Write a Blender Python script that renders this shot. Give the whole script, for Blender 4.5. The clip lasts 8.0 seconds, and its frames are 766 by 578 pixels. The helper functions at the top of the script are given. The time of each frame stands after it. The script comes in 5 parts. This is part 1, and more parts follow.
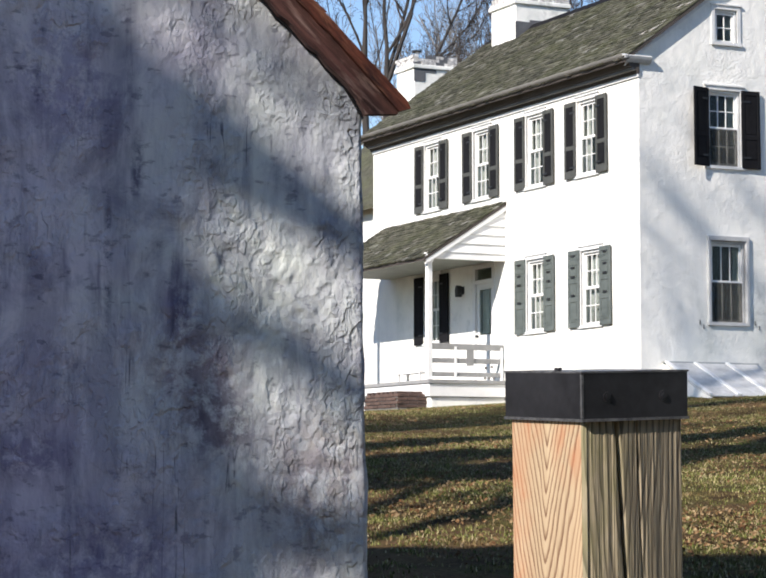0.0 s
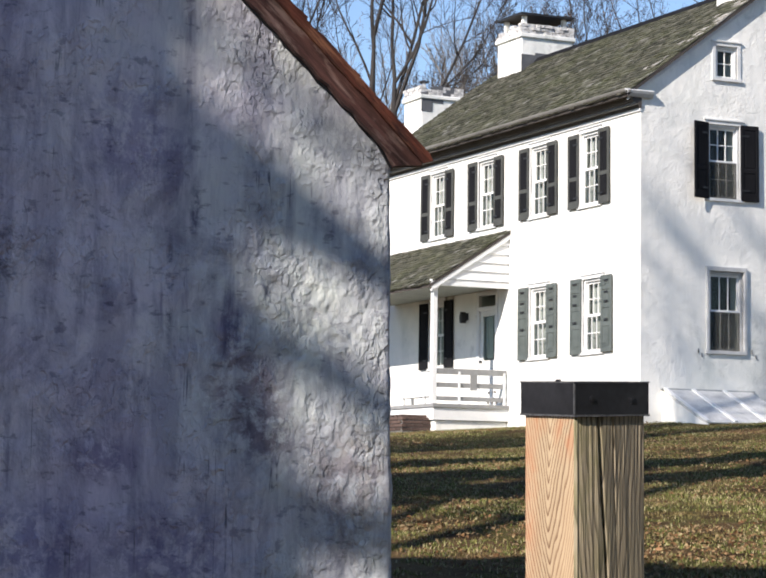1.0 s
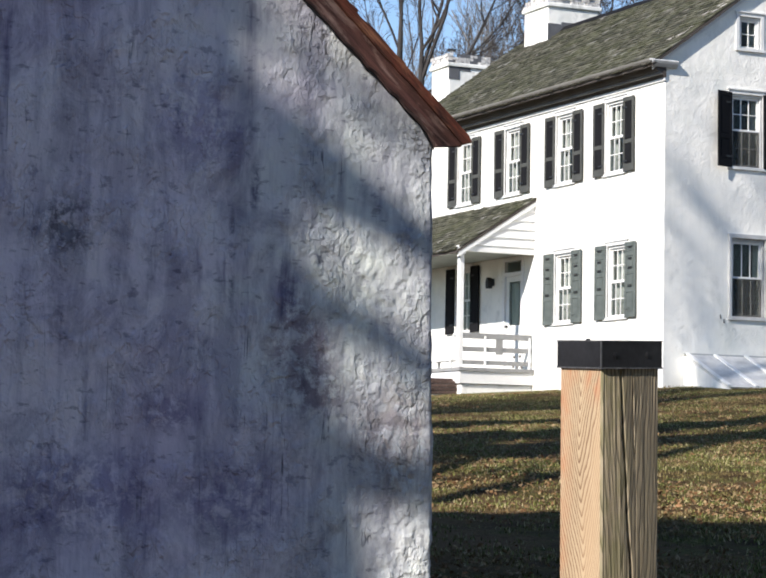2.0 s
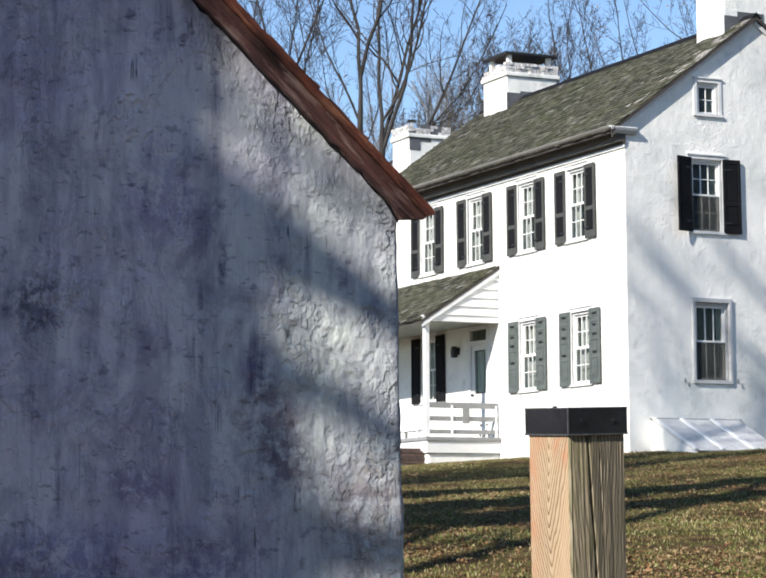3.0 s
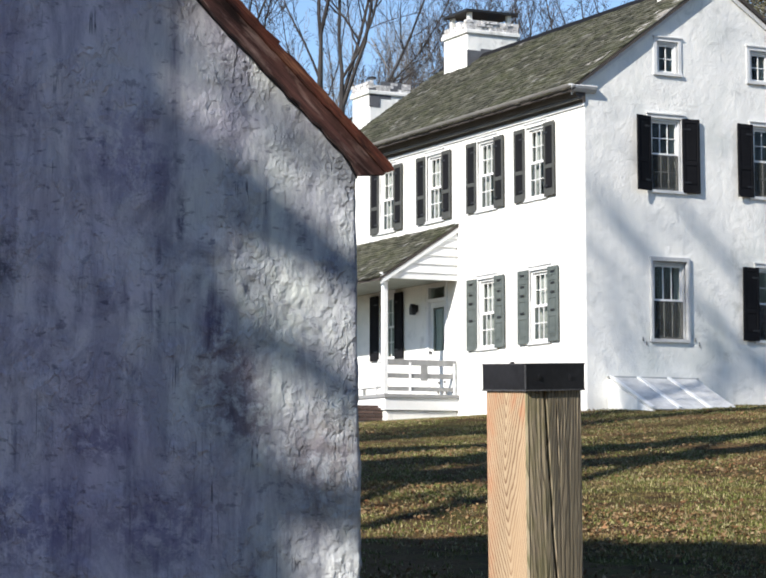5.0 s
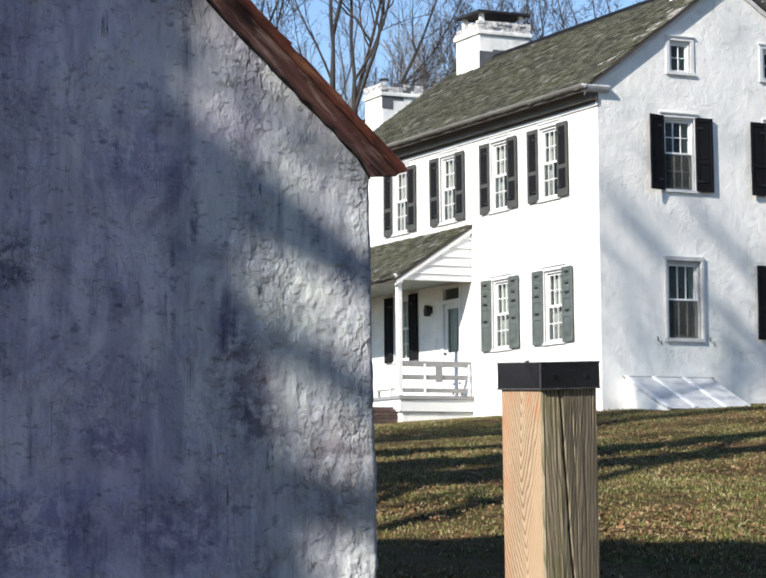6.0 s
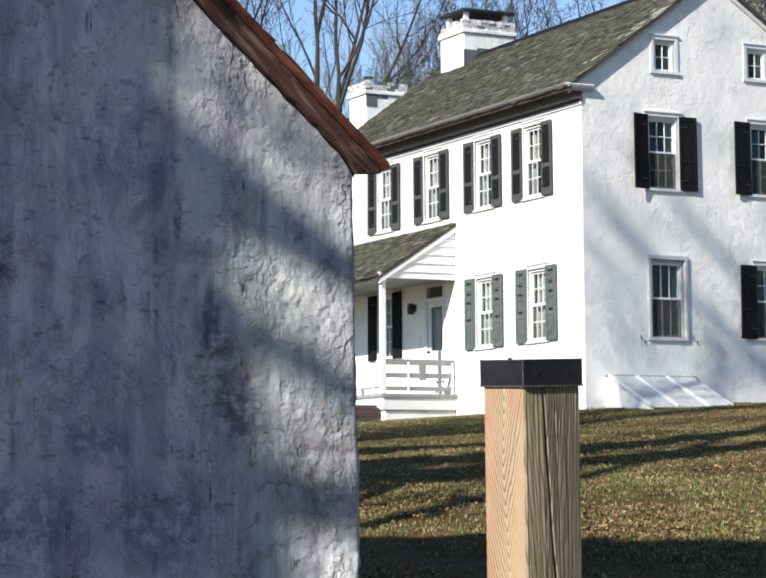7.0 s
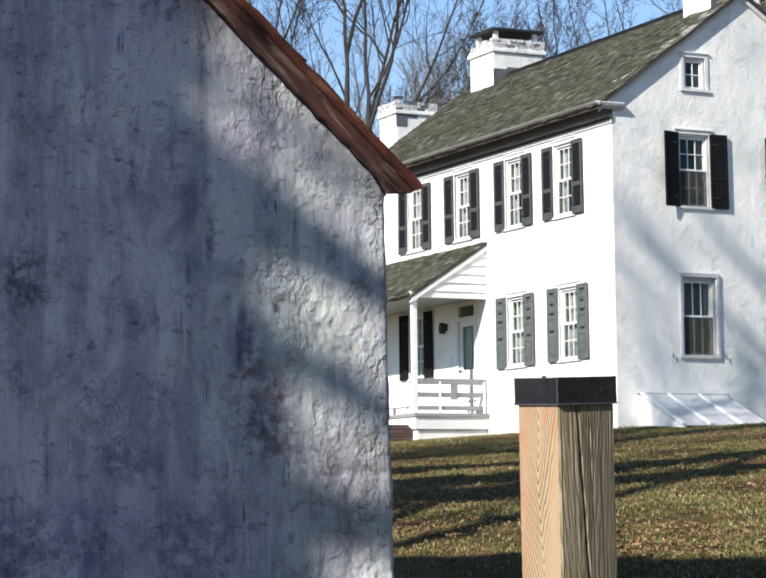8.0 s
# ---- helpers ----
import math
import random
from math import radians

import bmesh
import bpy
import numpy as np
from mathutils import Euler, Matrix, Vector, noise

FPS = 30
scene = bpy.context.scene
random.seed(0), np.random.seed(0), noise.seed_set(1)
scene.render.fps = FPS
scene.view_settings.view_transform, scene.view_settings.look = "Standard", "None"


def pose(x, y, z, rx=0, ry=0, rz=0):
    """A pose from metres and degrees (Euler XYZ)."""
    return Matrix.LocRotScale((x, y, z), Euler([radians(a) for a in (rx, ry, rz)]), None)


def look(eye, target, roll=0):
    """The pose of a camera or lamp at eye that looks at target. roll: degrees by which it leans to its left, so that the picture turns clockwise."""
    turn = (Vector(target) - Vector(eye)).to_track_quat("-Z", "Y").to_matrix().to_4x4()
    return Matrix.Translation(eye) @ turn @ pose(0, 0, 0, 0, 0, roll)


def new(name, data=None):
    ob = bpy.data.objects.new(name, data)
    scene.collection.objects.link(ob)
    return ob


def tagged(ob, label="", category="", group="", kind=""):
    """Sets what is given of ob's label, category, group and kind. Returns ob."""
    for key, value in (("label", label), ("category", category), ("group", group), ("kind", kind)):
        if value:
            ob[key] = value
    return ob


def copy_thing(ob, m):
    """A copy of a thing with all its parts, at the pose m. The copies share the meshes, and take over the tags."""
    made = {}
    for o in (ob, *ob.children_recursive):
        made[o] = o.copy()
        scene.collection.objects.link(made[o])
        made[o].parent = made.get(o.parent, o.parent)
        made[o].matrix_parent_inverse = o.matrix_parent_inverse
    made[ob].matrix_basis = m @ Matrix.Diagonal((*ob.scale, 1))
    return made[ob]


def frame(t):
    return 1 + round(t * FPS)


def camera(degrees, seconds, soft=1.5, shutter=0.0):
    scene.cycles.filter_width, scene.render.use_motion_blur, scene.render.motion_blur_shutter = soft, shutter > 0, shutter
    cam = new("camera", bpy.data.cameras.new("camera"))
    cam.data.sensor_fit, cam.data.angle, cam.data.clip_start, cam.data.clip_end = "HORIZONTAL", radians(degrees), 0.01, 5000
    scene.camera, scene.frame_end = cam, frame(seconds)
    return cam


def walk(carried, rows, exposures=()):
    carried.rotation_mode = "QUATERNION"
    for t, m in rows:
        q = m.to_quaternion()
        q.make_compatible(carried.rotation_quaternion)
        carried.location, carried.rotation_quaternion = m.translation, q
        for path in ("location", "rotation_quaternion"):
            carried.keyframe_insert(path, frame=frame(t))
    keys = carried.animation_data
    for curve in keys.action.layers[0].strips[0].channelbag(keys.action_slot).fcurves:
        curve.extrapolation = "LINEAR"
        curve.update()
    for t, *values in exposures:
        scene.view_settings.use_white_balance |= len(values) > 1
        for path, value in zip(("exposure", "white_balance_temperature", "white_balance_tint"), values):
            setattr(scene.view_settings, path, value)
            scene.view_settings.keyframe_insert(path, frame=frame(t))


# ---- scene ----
# Camera: seconds, place in metres, then yaw to the left of +y, pitch and roll in degrees.
PATH = [
    (0.0, 35.8120, -22.2798, -1.4862, 64.519, 4.642, 0.046),
    (0.5, 36.6925, -22.7879, -1.5547, 63.065, 4.256, 1.224),
    (1.0, 36.7792, -22.8319, -1.5630, 64.583, 5.260, 0.706),
    (1.2, 36.8859, -22.8953, -1.5717, 65.091, 5.322, 0.629),
    (2.3, 37.5956, -23.3181, -1.6282, 65.091, 4.204, 1.063),
    (2.5, 37.5990, -23.3211, -1.6287, 65.050, 4.293, 0.916),
    (3.0, 37.5967, -23.3154, -1.6245, 64.290, 6.135, -0.322),
    (3.5, 37.5890, -23.3143, -1.6230, 63.885, 6.048, -0.219),
    (4.0, 37.5982, -23.3211, -1.6243, 63.492, 5.601, -0.036),
    (4.5, 37.5923, -23.3118, -1.6280, 63.125, 5.515, 0.058),
    (4.7, 37.5923, -23.3119, -1.6280, 63.191, 5.030, 0.051),
    (5.8, 37.5841, -23.3073, -1.6327, 63.513, 5.364, -0.495),
    (6.0, 37.5843, -23.3075, -1.6328, 63.618, 5.117, -0.492),
    (6.5, 37.5856, -23.3029, -1.6298, 62.588, 5.660, -0.510),
    (7.0, 37.5822, -23.3043, -1.6352, 63.214, 5.070, -0.369),
    (7.5, 37.5848, -23.3090, -1.6329, 63.383, 5.587, -0.073),
    (8.0, 37.5853, -23.3122, -1.6372, 63.982, 5.566, -0.639),
]


def aim(x, y, z, yaw, pitch, roll):
    a, p = radians(yaw), radians(pitch)
    way = Vector((-math.sin(a) * math.cos(p), math.cos(a) * math.cos(p), math.sin(p)))
    return look((x, y, z), Vector((x, y, z)) + way * 40, roll)


cam = camera(18.90, 8.0, 2.0)
walk(cam, [(t, aim(*p)) for t, *p in PATH], [(0.0, 0.64, 6360, 15), (1.2, 0.64, 6420, 16), (2.6, 0.64, 6240, 13), (8.0, 0.64, 6240, 13)])

# ---- world and sun ----
SUN = Vector((0.68, -1.70, 1.17)).normalized()
world = bpy.data.worlds.new("world")
scene.world = world
world.use_nodes = True
sky = world.node_tree.nodes.new("ShaderNodeTexSky")
sky.sky_type, sky.sun_disc = "NISHITA", False
sky.sun_elevation, sky.sun_rotation = math.asin(SUN.z), math.atan2(SUN.x, SUN.y)
sky.air_density, sky.dust_density, sky.ozone_density = 1.0, 0.0, 3.2
world.node_tree.links.new(sky.outputs[0], world.node_tree.nodes["Background"].inputs[0])
world.node_tree.nodes["Background"].inputs[1].default_value = 0.104
sun_data = bpy.data.lights.new("sun", "SUN")
sun_data.energy, sun_data.angle, sun_data.color = 5.0, radians(0.55), (1.0, 0.935, 0.825)
sun = new("sun", sun_data)
sun.matrix_basis = look(SUN * 60, (0, 0, 0))


# ---- materials ----
def node(tree, kind, **values):
    n = tree.nodes.new(kind)
    for key, value in values.items():
        if key in n.inputs:
            n.inputs[key].default_value = value
    return n


def ramp(tree, source, stops):
    r = tree.nodes.new("ShaderNodeValToRGB")
    while len(r.color_ramp.elements) < len(stops):
        r.color_ramp.elements.new(0.5)
    for e, (at, c) in zip(r.color_ramp.elements, stops):
        e.position, e.color = at, (*c, 1)
    tree.links.new(source, r.inputs[0])
    return r.outputs[0]


def blend(tree, a, b, fac, mode="MIX"):
    m = tree.nodes.new("ShaderNodeMix")
    m.data_type, m.blend_type = "RGBA", mode
    for sock, v in ((m.inputs[6], a), (m.inputs[7], b), (m.inputs[0], fac)):
        if isinstance(v, (tuple, list)):
            sock.default_value = (*v, 1)
        elif isinstance(v, (int, float)):
            sock.default_value = v
        else:
            tree.links.new(v, sock)
    return m.outputs[2]


def coords(tree, scale=(1, 1, 1), source="Object"):
    c = tree.nodes.new("ShaderNodeTexCoord")
    m = tree.nodes.new("ShaderNodeMapping")
    m.inputs["Scale"].default_value = scale
    tree.links.new(c.outputs[source], m.inputs[0])
    return m.outputs[0]


def fuzz(tree, vec, scale, detail=4.0, rough=0.55, distort=0.0):
    n = node(tree, "ShaderNodeTexNoise", Scale=scale, Detail=detail, Roughness=rough, Distortion=distort)
    tree.links.new(vec, n.inputs["Vector"])
    return n.outputs[0]


def material(name, rough=0.8, metal=0.0):
    m = bpy.data.materials.new(name)
    m.use_nodes = True
    t = m.node_tree
    b = t.nodes["Principled BSDF"]
    b.inputs["Roughness"].default_value, b.inputs["Metallic"].default_value = rough, metal
    return m, t, b


def bump(t, b, height, strength, distance):
    n = node(t, "ShaderNodeBump", Strength=strength, Distance=distance)
    t.links.new(height, n.inputs["Height"])
    t.links.new(n.outputs[0], b.inputs["Normal"])


def speckled(name, dark, light, scale, rough=0.8, grain=60.0, strength=0.3, distance=0.01, metal=0.0, jitter=0.0, stretch=(1, 1, 1), turn=0.0):
    """Two tones mixed by a broad and a fine noise, with a fine relief; jitter varies the tone from object to object."""
    m, t, b = material(name, rough, metal)
    v = coords(t, stretch)
    if turn:
        lie = t.nodes.new("ShaderNodeMapping")
        lie.inputs["Rotation"].default_value = (turn, 0, 0)
        t.links.new(t.nodes["Texture Coordinate"].outputs["Object"], lie.inputs[0])
        t.links.new(lie.outputs[0], t.nodes["Mapping"].inputs[0])
    broad, fine = fuzz(t, v, scale), fuzz(t, v, grain, 3)
    c = blend(t, ramp(t, broad, [(0.3, dark), (0.7, light)]), ramp(t, fine, [(0.3, dark), (0.75, light)]), 0.4)
    if jitter:
        info = t.nodes.new("ShaderNodeObjectInfo")
        lo, hi = 1 - jitter, 1 + jitter
        c = blend(t, c, ramp(t, info.outputs["Random"], [(0, (lo, lo, lo)), (1, (hi, hi, hi))]), 1.0, "MULTIPLY")
    t.links.new(c, b.inputs["Base Color"])
    bump(t, b, fine, strength, distance)
    return m


def make_stucco():
    m, t, b = material("white_stucco", 0.9)
    v = t.nodes.new("ShaderNodeNewGeometry").outputs["Position"]
    broad = fuzz(t, v, 0.9, 5, 0.6)
    mid = fuzz(t, v, 4.2, 5, 0.6, 0.4)
    tall = node(t, "ShaderNodeMapping")
    tall.inputs["Scale"].default_value = (3.0, 3.0, 0.35)
    t.links.new(v, tall.inputs[0])
    streak = fuzz(t, tall.outputs[0], 1.6, 5, 0.65)
    c = ramp(t, broad, [(0.3, (0.715, 0.715, 0.67)), (0.62, (0.86, 0.845, 0.77))])
    c = blend(t, c, ramp(t, streak, [(0.32, (0.62, 0.63, 0.64)), (0.5, (0.86, 0.86, 0.85))]), 0.25)
    c = blend(t, c, ramp(t, fuzz(t, v, 0.55, 4, 0.6, 0.3), [(0.52, (1, 1, 1)), (0.72, (0.71, 0.745, 0.735))]), 0.8, "MULTIPLY")
    c = blend(t, c, ramp(t, fuzz(t, v, 2.1, 6, 0.68, 0.5), [(0.34, (0.66, 0.67, 0.66)), (0.46, (1, 1, 1))]), ramp(t, fuzz(t, v, 0.42, 2), [(0.45, (0, 0, 0)), (0.6, (0.8, 0.8, 0.8))]), "MULTIPLY")
    t.links.new(c, b.inputs["Base Color"])
    lump = t.nodes.new("ShaderNodeMath")
    lump.operation = "MULTIPLY_ADD"
    patch = ramp(t, fuzz(t, v, 0.8, 3), [(0.42, (0.15, 0.15, 0.15)), (0.66, (0.8, 0.8, 0.8))])
    t.links.new(fuzz(t, v, 19, 3, 0.6, 0.3), lump.inputs[0])
    t.links.new(patch, lump.inputs[1])
    t.links.new(mid, lump.inputs[2])
    bump(t, b, lump.outputs[0], 0.65, 0.028)
    return m


def make_whitewash():
    """Old limewash on roughcast: grey-violet blotches, dark run-off streaks, flaked plates, hair cracks and small dark pits."""
    m, t, b = material("old_whitewash", 0.92)
    b.inputs["Specular IOR Level"].default_value = 0.15
    v = coords(t)

    def hairline(vec, scale, width, seed, keep):
        """Thin wandering lines that only show in patches."""
        n = fuzz(t, vec, scale, 3, 0.5, 0.08)
        line = ramp(t, n, [(0.5 - width, (0, 0, 0)), (0.5, (1, 1, 1)), (0.5 + width, (0, 0, 0))])
        shift = node(t, "ShaderNodeMapping")
        shift.inputs["Location"].default_value = (seed, seed * 2, seed * 3)
        t.links.new(v, shift.inputs[0])
        where = ramp(t, fuzz(t, shift.outputs[0], 3.2, 4, 0.6), [(keep, (0, 0, 0)), (keep + 0.07, (1, 1, 1))])
        return blend(t, line, where, 1.0, "MULTIPLY")

    broad = fuzz(t, v, 1.25, 7, 0.66, 0.5)
    streak = fuzz(t, coords(t, (5.0, 5.0, 0.7)), 1.5, 6, 0.7, 0.4)
    blot = fuzz(t, coords(t, (1, 1, 0.8), "Object"), 4.5, 7, 0.72, 0.8)
    pits = fuzz(t, coords(t, (1, 1, 2.2)), 15, 3, 0.6, 0.15)
    rust = fuzz(t, v, 2.6, 5, 0.65)
    c = ramp(t, broad, [(0.34, (0.565, 0.545, 0.615)), (0.5, (0.68, 0.672, 0.688)), (0.66, (0.75, 0.76, 0.715))])
    # Sunlit green-white towards the corner, violet shade away from it, put into the colour.
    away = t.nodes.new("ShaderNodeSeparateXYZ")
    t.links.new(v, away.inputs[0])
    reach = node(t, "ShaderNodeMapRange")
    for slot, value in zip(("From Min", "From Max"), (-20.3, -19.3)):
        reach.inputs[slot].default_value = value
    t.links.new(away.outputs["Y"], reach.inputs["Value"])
    shade_hue = blend(t, reach.outputs[0], fuzz(t, v, 2.2, 5, 0.65), 0.5)
    c = blend(t, c, ramp(t, shade_hue, [(0.3, (1.05, 0.955, 1.05)), (0.65, (0.95, 1.0, 0.94))]), 1.0, "MULTIPLY")
    c = blend(t, c, ramp(t, streak, [(0.38, (0.42, 0.42, 0.52)), (0.56, (1, 1, 1))]), 0.6, "MULTIPLY")
    c = blend(t, c, ramp(t, blot, [(0.36, (0.34, 0.34, 0.44)), (0.52, (1, 1, 1))]), 0.55, "MULTIPLY")
    c = blend(t, c, ramp(t, pits, [(0.31, (0.22, 0.22, 0.27)), (0.38, (1, 1, 1))]), 0.5, "MULTIPLY")
    flecks = fuzz(t, coords(t, (1, 1, 1.3)), 9, 5, 0.66, 0.1)
    c = blend(t, c, ramp(t, flecks, [(0.325, (0.36, 0.35, 0.42)), (0.385, (1, 1, 1))]), 0.6, "MULTIPLY")
    c = blend(t, c, ramp(t, rust, [(0.60, (1, 1, 1)), (0.74, (0.85, 0.72, 0.68))]), 0.2, "MULTIPLY")
    for y, z, wide, tall, tint in (
            (-19.68, -1.15, 0.22, 0.20, (0.58, 0.51, 0.54)), (-19.28, -1.52, 0.24, 0.36, (0.72, 0.66, 0.64)), (-20.62, -0.69, 0.15, 0.17, (0.36, 0.38, 0.42)),
            (-20.20, -1.42, 0.17, 0.12, (0.52, 0.50, 0.60)), (-19.73, -0.95, 0.10, 0.14, (0.56, 0.52, 0.62)), (-19.96, -0.80, 0.018, 0.26, (0.32, 0.32, 0.40)),
            (-19.87, -0.50, 0.025, 0.13, (0.38, 0.38, 0.46)), (-20.55, -1.75, 0.50, 0.26, (0.58, 0.58, 0.70)), (-19.93, -1.78, 0.32, 0.22, (0.58, 0.58, 0.70)),
            (-19.60, -1.33, 0.17, 0.13, (0.48, 0.43, 0.47)), (-20.10, -0.25, 0.25, 0.30, (0.66, 0.64, 0.76))):
        spot = node(t, "ShaderNodeMapping")
        spot.inputs["Location"].default_value, spot.inputs["Scale"].default_value = (0, -y / wide, -z / tall), (0, 1 / wide, 1 / tall)
        t.links.new(t.nodes["Texture Coordinate"].outputs["Object"], spot.inputs[0])
        ball = t.nodes.new("ShaderNodeTexGradient")
        ball.gradient_type = "SPHERICAL"
        t.links.new(spot.outputs[0], ball.inputs[0])
        damp = blend(t, ramp(t, ball.outputs[1], [(0.0, (0, 0, 0)), (0.6, (1, 1, 1))]), ramp(t, fuzz(t, v, 15, 6, 0.75, 0.3), [(0.42, (0, 0, 0)), (0.54, (1, 1, 1))]), 1.0, "MULTIPLY")
        c = blend(t, c, blend(t, c, tint, 1.0, "MULTIPLY"), damp)
    upright = coords(t, (1, 1, 0.05))
    dash = fuzz(t, coords(t, (1, 1, 4.5)), 11, 2, 0.5)
    c = blend(t, c, ramp(t, dash, [(0.24, (0.26, 0.26, 0.33)), (0.31, (1, 1, 1))]), ramp(t, fuzz(t, v, 3.1, 3), [(0.45, (0, 0, 0)), (0.62, (0.42, 0.42, 0.42))]), "MULTIPLY")
    runs = fuzz(t, coords(t, (1, 1, 0.12)), 13, 4, 0.6, 0.3)
    c = blend(t, c, ramp(t, runs, [(0.28, (0.40, 0.39, 0.50)), (0.40, (1, 1, 1))]), 0.7, "MULTIPLY")
    c = blend(t, c, (0.12, 0.12, 0.15), hairline(upright, 8.0, 0.010, 1.7, 0.58))
    t.links.new(c, b.inputs["Base Color"])
    flake = ramp(t, fuzz(t, coords(t, (1, 1, 0.85)), 15, 2, 0.5, 0.1), [(0.40, (0, 0, 0)), (0.46, (0.55, 0.55, 0.55)), (0.60, (0.6, 0.6, 0.6)), (0.64, (1, 1, 1))])
    where = ramp(t, fuzz(t, v, 4.0, 4, 0.6), [(0.42, (0.06, 0.06, 0.06)), (0.62, (0.8, 0.8, 0.8))])
    lay = blend(t, flake, where, 1.0, "MULTIPLY")
    total = t.nodes.new("ShaderNodeMath")
    total.operation = "MULTIPLY_ADD"
    t.links.new(fuzz(t, coords(t, (1, 1, 0.8)), 55, 3, 0.5, 0.3), total.inputs[0])
    total.inputs[1].default_value = 0.28
    ridge = ramp(t, fuzz(t, coords(t, (1, 1, 0.6)), 27, 3, 0.6, 0.2), [(0.42, (0, 0, 0)), (0.5, (1, 1, 1)), (0.6, (0.35, 0.35, 0.35))])
    lay = blend(t, lay, blend(t, ridge, where, 1.0, "MULTIPLY"), 0.4, "ADD")
    cracks = hairline(coords(t, (1, 1, 0.6)), 11.0, 0.012, 4.1, 0.57)
    t.links.new(blend(t, lay, (0, 0, 0), blend(t, cracks, (0.2, 0.2, 0.2), 1.0, "MULTIPLY")), total.inputs[2])
    bump(t, b, total.outputs[0], 1.0, 0.015)
    return m


def make_timber(name, axis, centre, across, along, tones, grey, strength, stain, stain_ends, blots=()):
    """Flat-sawn softwood: year rings cut into long upright flames round a centre line of the face. across and along: rings to
    the metre; tones: early and late wood; stain: a colour that soaks in along the face's edges, between two pairs of places;
    blots: where it has gathered, as (across, up, width, height)."""
    m, t, b = material(name, 0.75)
    v = coords(t)
    split = t.nodes.new("ShaderNodeSeparateXYZ")
    t.links.new(v, split.inputs[0])

    def calc(kind, p, q):
        n = t.nodes.new("ShaderNodeMath")
        n.operation = kind
        for sock, value in zip(n.inputs, (p, q)):
            if isinstance(value, (int, float)):
                sock.default_value = value
            else:
                t.links.new(value, sock)
        return n.outputs[0]
    sway = fuzz(t, coords(t, (1, 1, 0.3)), 11, 3, 0.5)
    side = calc("ADD", calc("SUBTRACT", split.outputs[axis], centre), calc("MULTIPLY", calc("SUBTRACT", sway, 0.5), 0.042))
    arm = calc("SQRT", calc("ADD", calc("MULTIPLY", side, side), 0.000012), 0.0)
    ring = calc("ADD", calc("SUBTRACT", calc("MULTIPLY", arm, across), calc("MULTIPLY", split.outputs["Z"], along)), calc("MULTIPLY", fuzz(t, coords(t, (1, 1, 0.12)), 38, 3), 0.9))
    ring = calc("FRACT", ring, 0.0)
    fine = fuzz(t, coords(t, (1, 1, 0.03)), 340, 3)
    early, late = tones
    mid = [0.5 * (p + q) for p, q in zip(early, late)]
    col = ramp(t, ring, [(0.0, late), (0.08, early), (0.55, early), (0.76, mid), (0.92, late)])
    col = blend(t, col, ramp(t, fine, [(0.3, late), (0.7, early)]), 0.22)
    col = blend(t, col, ramp(t, fuzz(t, coords(t, (1, 1, 0.2)), 14, 4), [(0.3, (0.78, 0.74, 0.70)), (0.7, (1.1, 1.1, 1.1))]), 0.8, "MULTIPLY")
    col = blend(t, col, grey, ramp(t, fuzz(t, coords(t, (1, 1, 0.25)), 8, 4), [(0.45, (0, 0, 0)), (0.7, (0.6, 0.6, 0.6))]))
    soak = ramp(t, fuzz(t, coords(t, (1, 1, 0.75)), 17, 4), [(0.40, (0, 0, 0)), (0.60, (0.6, 0.6, 0.6))])
    for lo, hi in stain_ends:
        stops = [(max(lo, 0.0), (0, 0, 0)), (hi, (1, 1, 1))] if lo < hi else [(max(hi, 0.0), (1, 1, 1)), (lo, (0, 0, 0))]
        col = blend(t, col, stain, blend(t, ramp(t, split.outputs[axis], stops), soak, 1.0, "MULTIPLY"))
    for at, up, wide, tall in blots:
        spot = node(t, "ShaderNodeMapping")
        spot.inputs["Location"].default_value, spot.inputs["Scale"].default_value = (0, -at / wide, -up / tall), (0, 1 / wide, 1 / tall)
        t.links.new(v, spot.inputs[0])
        ball = t.nodes.new("ShaderNodeTexGradient")
        ball.gradient_type = "SPHERICAL"
        t.links.new(spot.outputs[0], ball.inputs[0])
        wet = blend(t, ramp(t, ball.outputs[1], [(0.0, (0, 0, 0)), (0.7, (0.58, 0.58, 0.58))]), ramp(t, fuzz(t, coords(t, (1, 1, 0.6)), 45, 4), [(0.38, (0, 0, 0)), (0.6, (1, 1, 1))]), 1.0, "MULTIPLY")
        col = blend(t, col, stain, wet)
    t.links.new(col, b.inputs["Base Color"])
    bump(t, b, calc("ADD", calc("MULTIPLY", ring, -0.8), fine), strength, 0.003)
    return m


def make_island(name, stops, rough=0.85, strength=0.0, patch=None):
    """A tone picked for each loose piece of a joined mesh."""
    m, t, b = material(name, rough)
    b.inputs["Specular IOR Level"].default_value = 0.1
    g = t.nodes.new("ShaderNodeNewGeometry")
    c = ramp(t, g.outputs["Random Per Island"], stops)
    v = coords(t)
    c = blend(t, c, ramp(t, fuzz(t, v, 1.1, 5, 0.6), [(0.3, (0.6, 0.6, 0.6)), (0.7, (1.15, 1.15, 1.1))]), 0.8, "MULTIPLY")
    if patch:
        c = blend(t, c, patch, ramp(t, fuzz(t, coords(t), 0.75, 6, 0.7, 0.6), [(0.50, (0, 0, 0)), (0.60, (0.6, 0.6, 0.6))]))
    t.links.new(c, b.inputs["Base Color"])
    if strength:
        bump(t, b, fuzz(t, v, 40, 3), strength, 0.01)
    return m


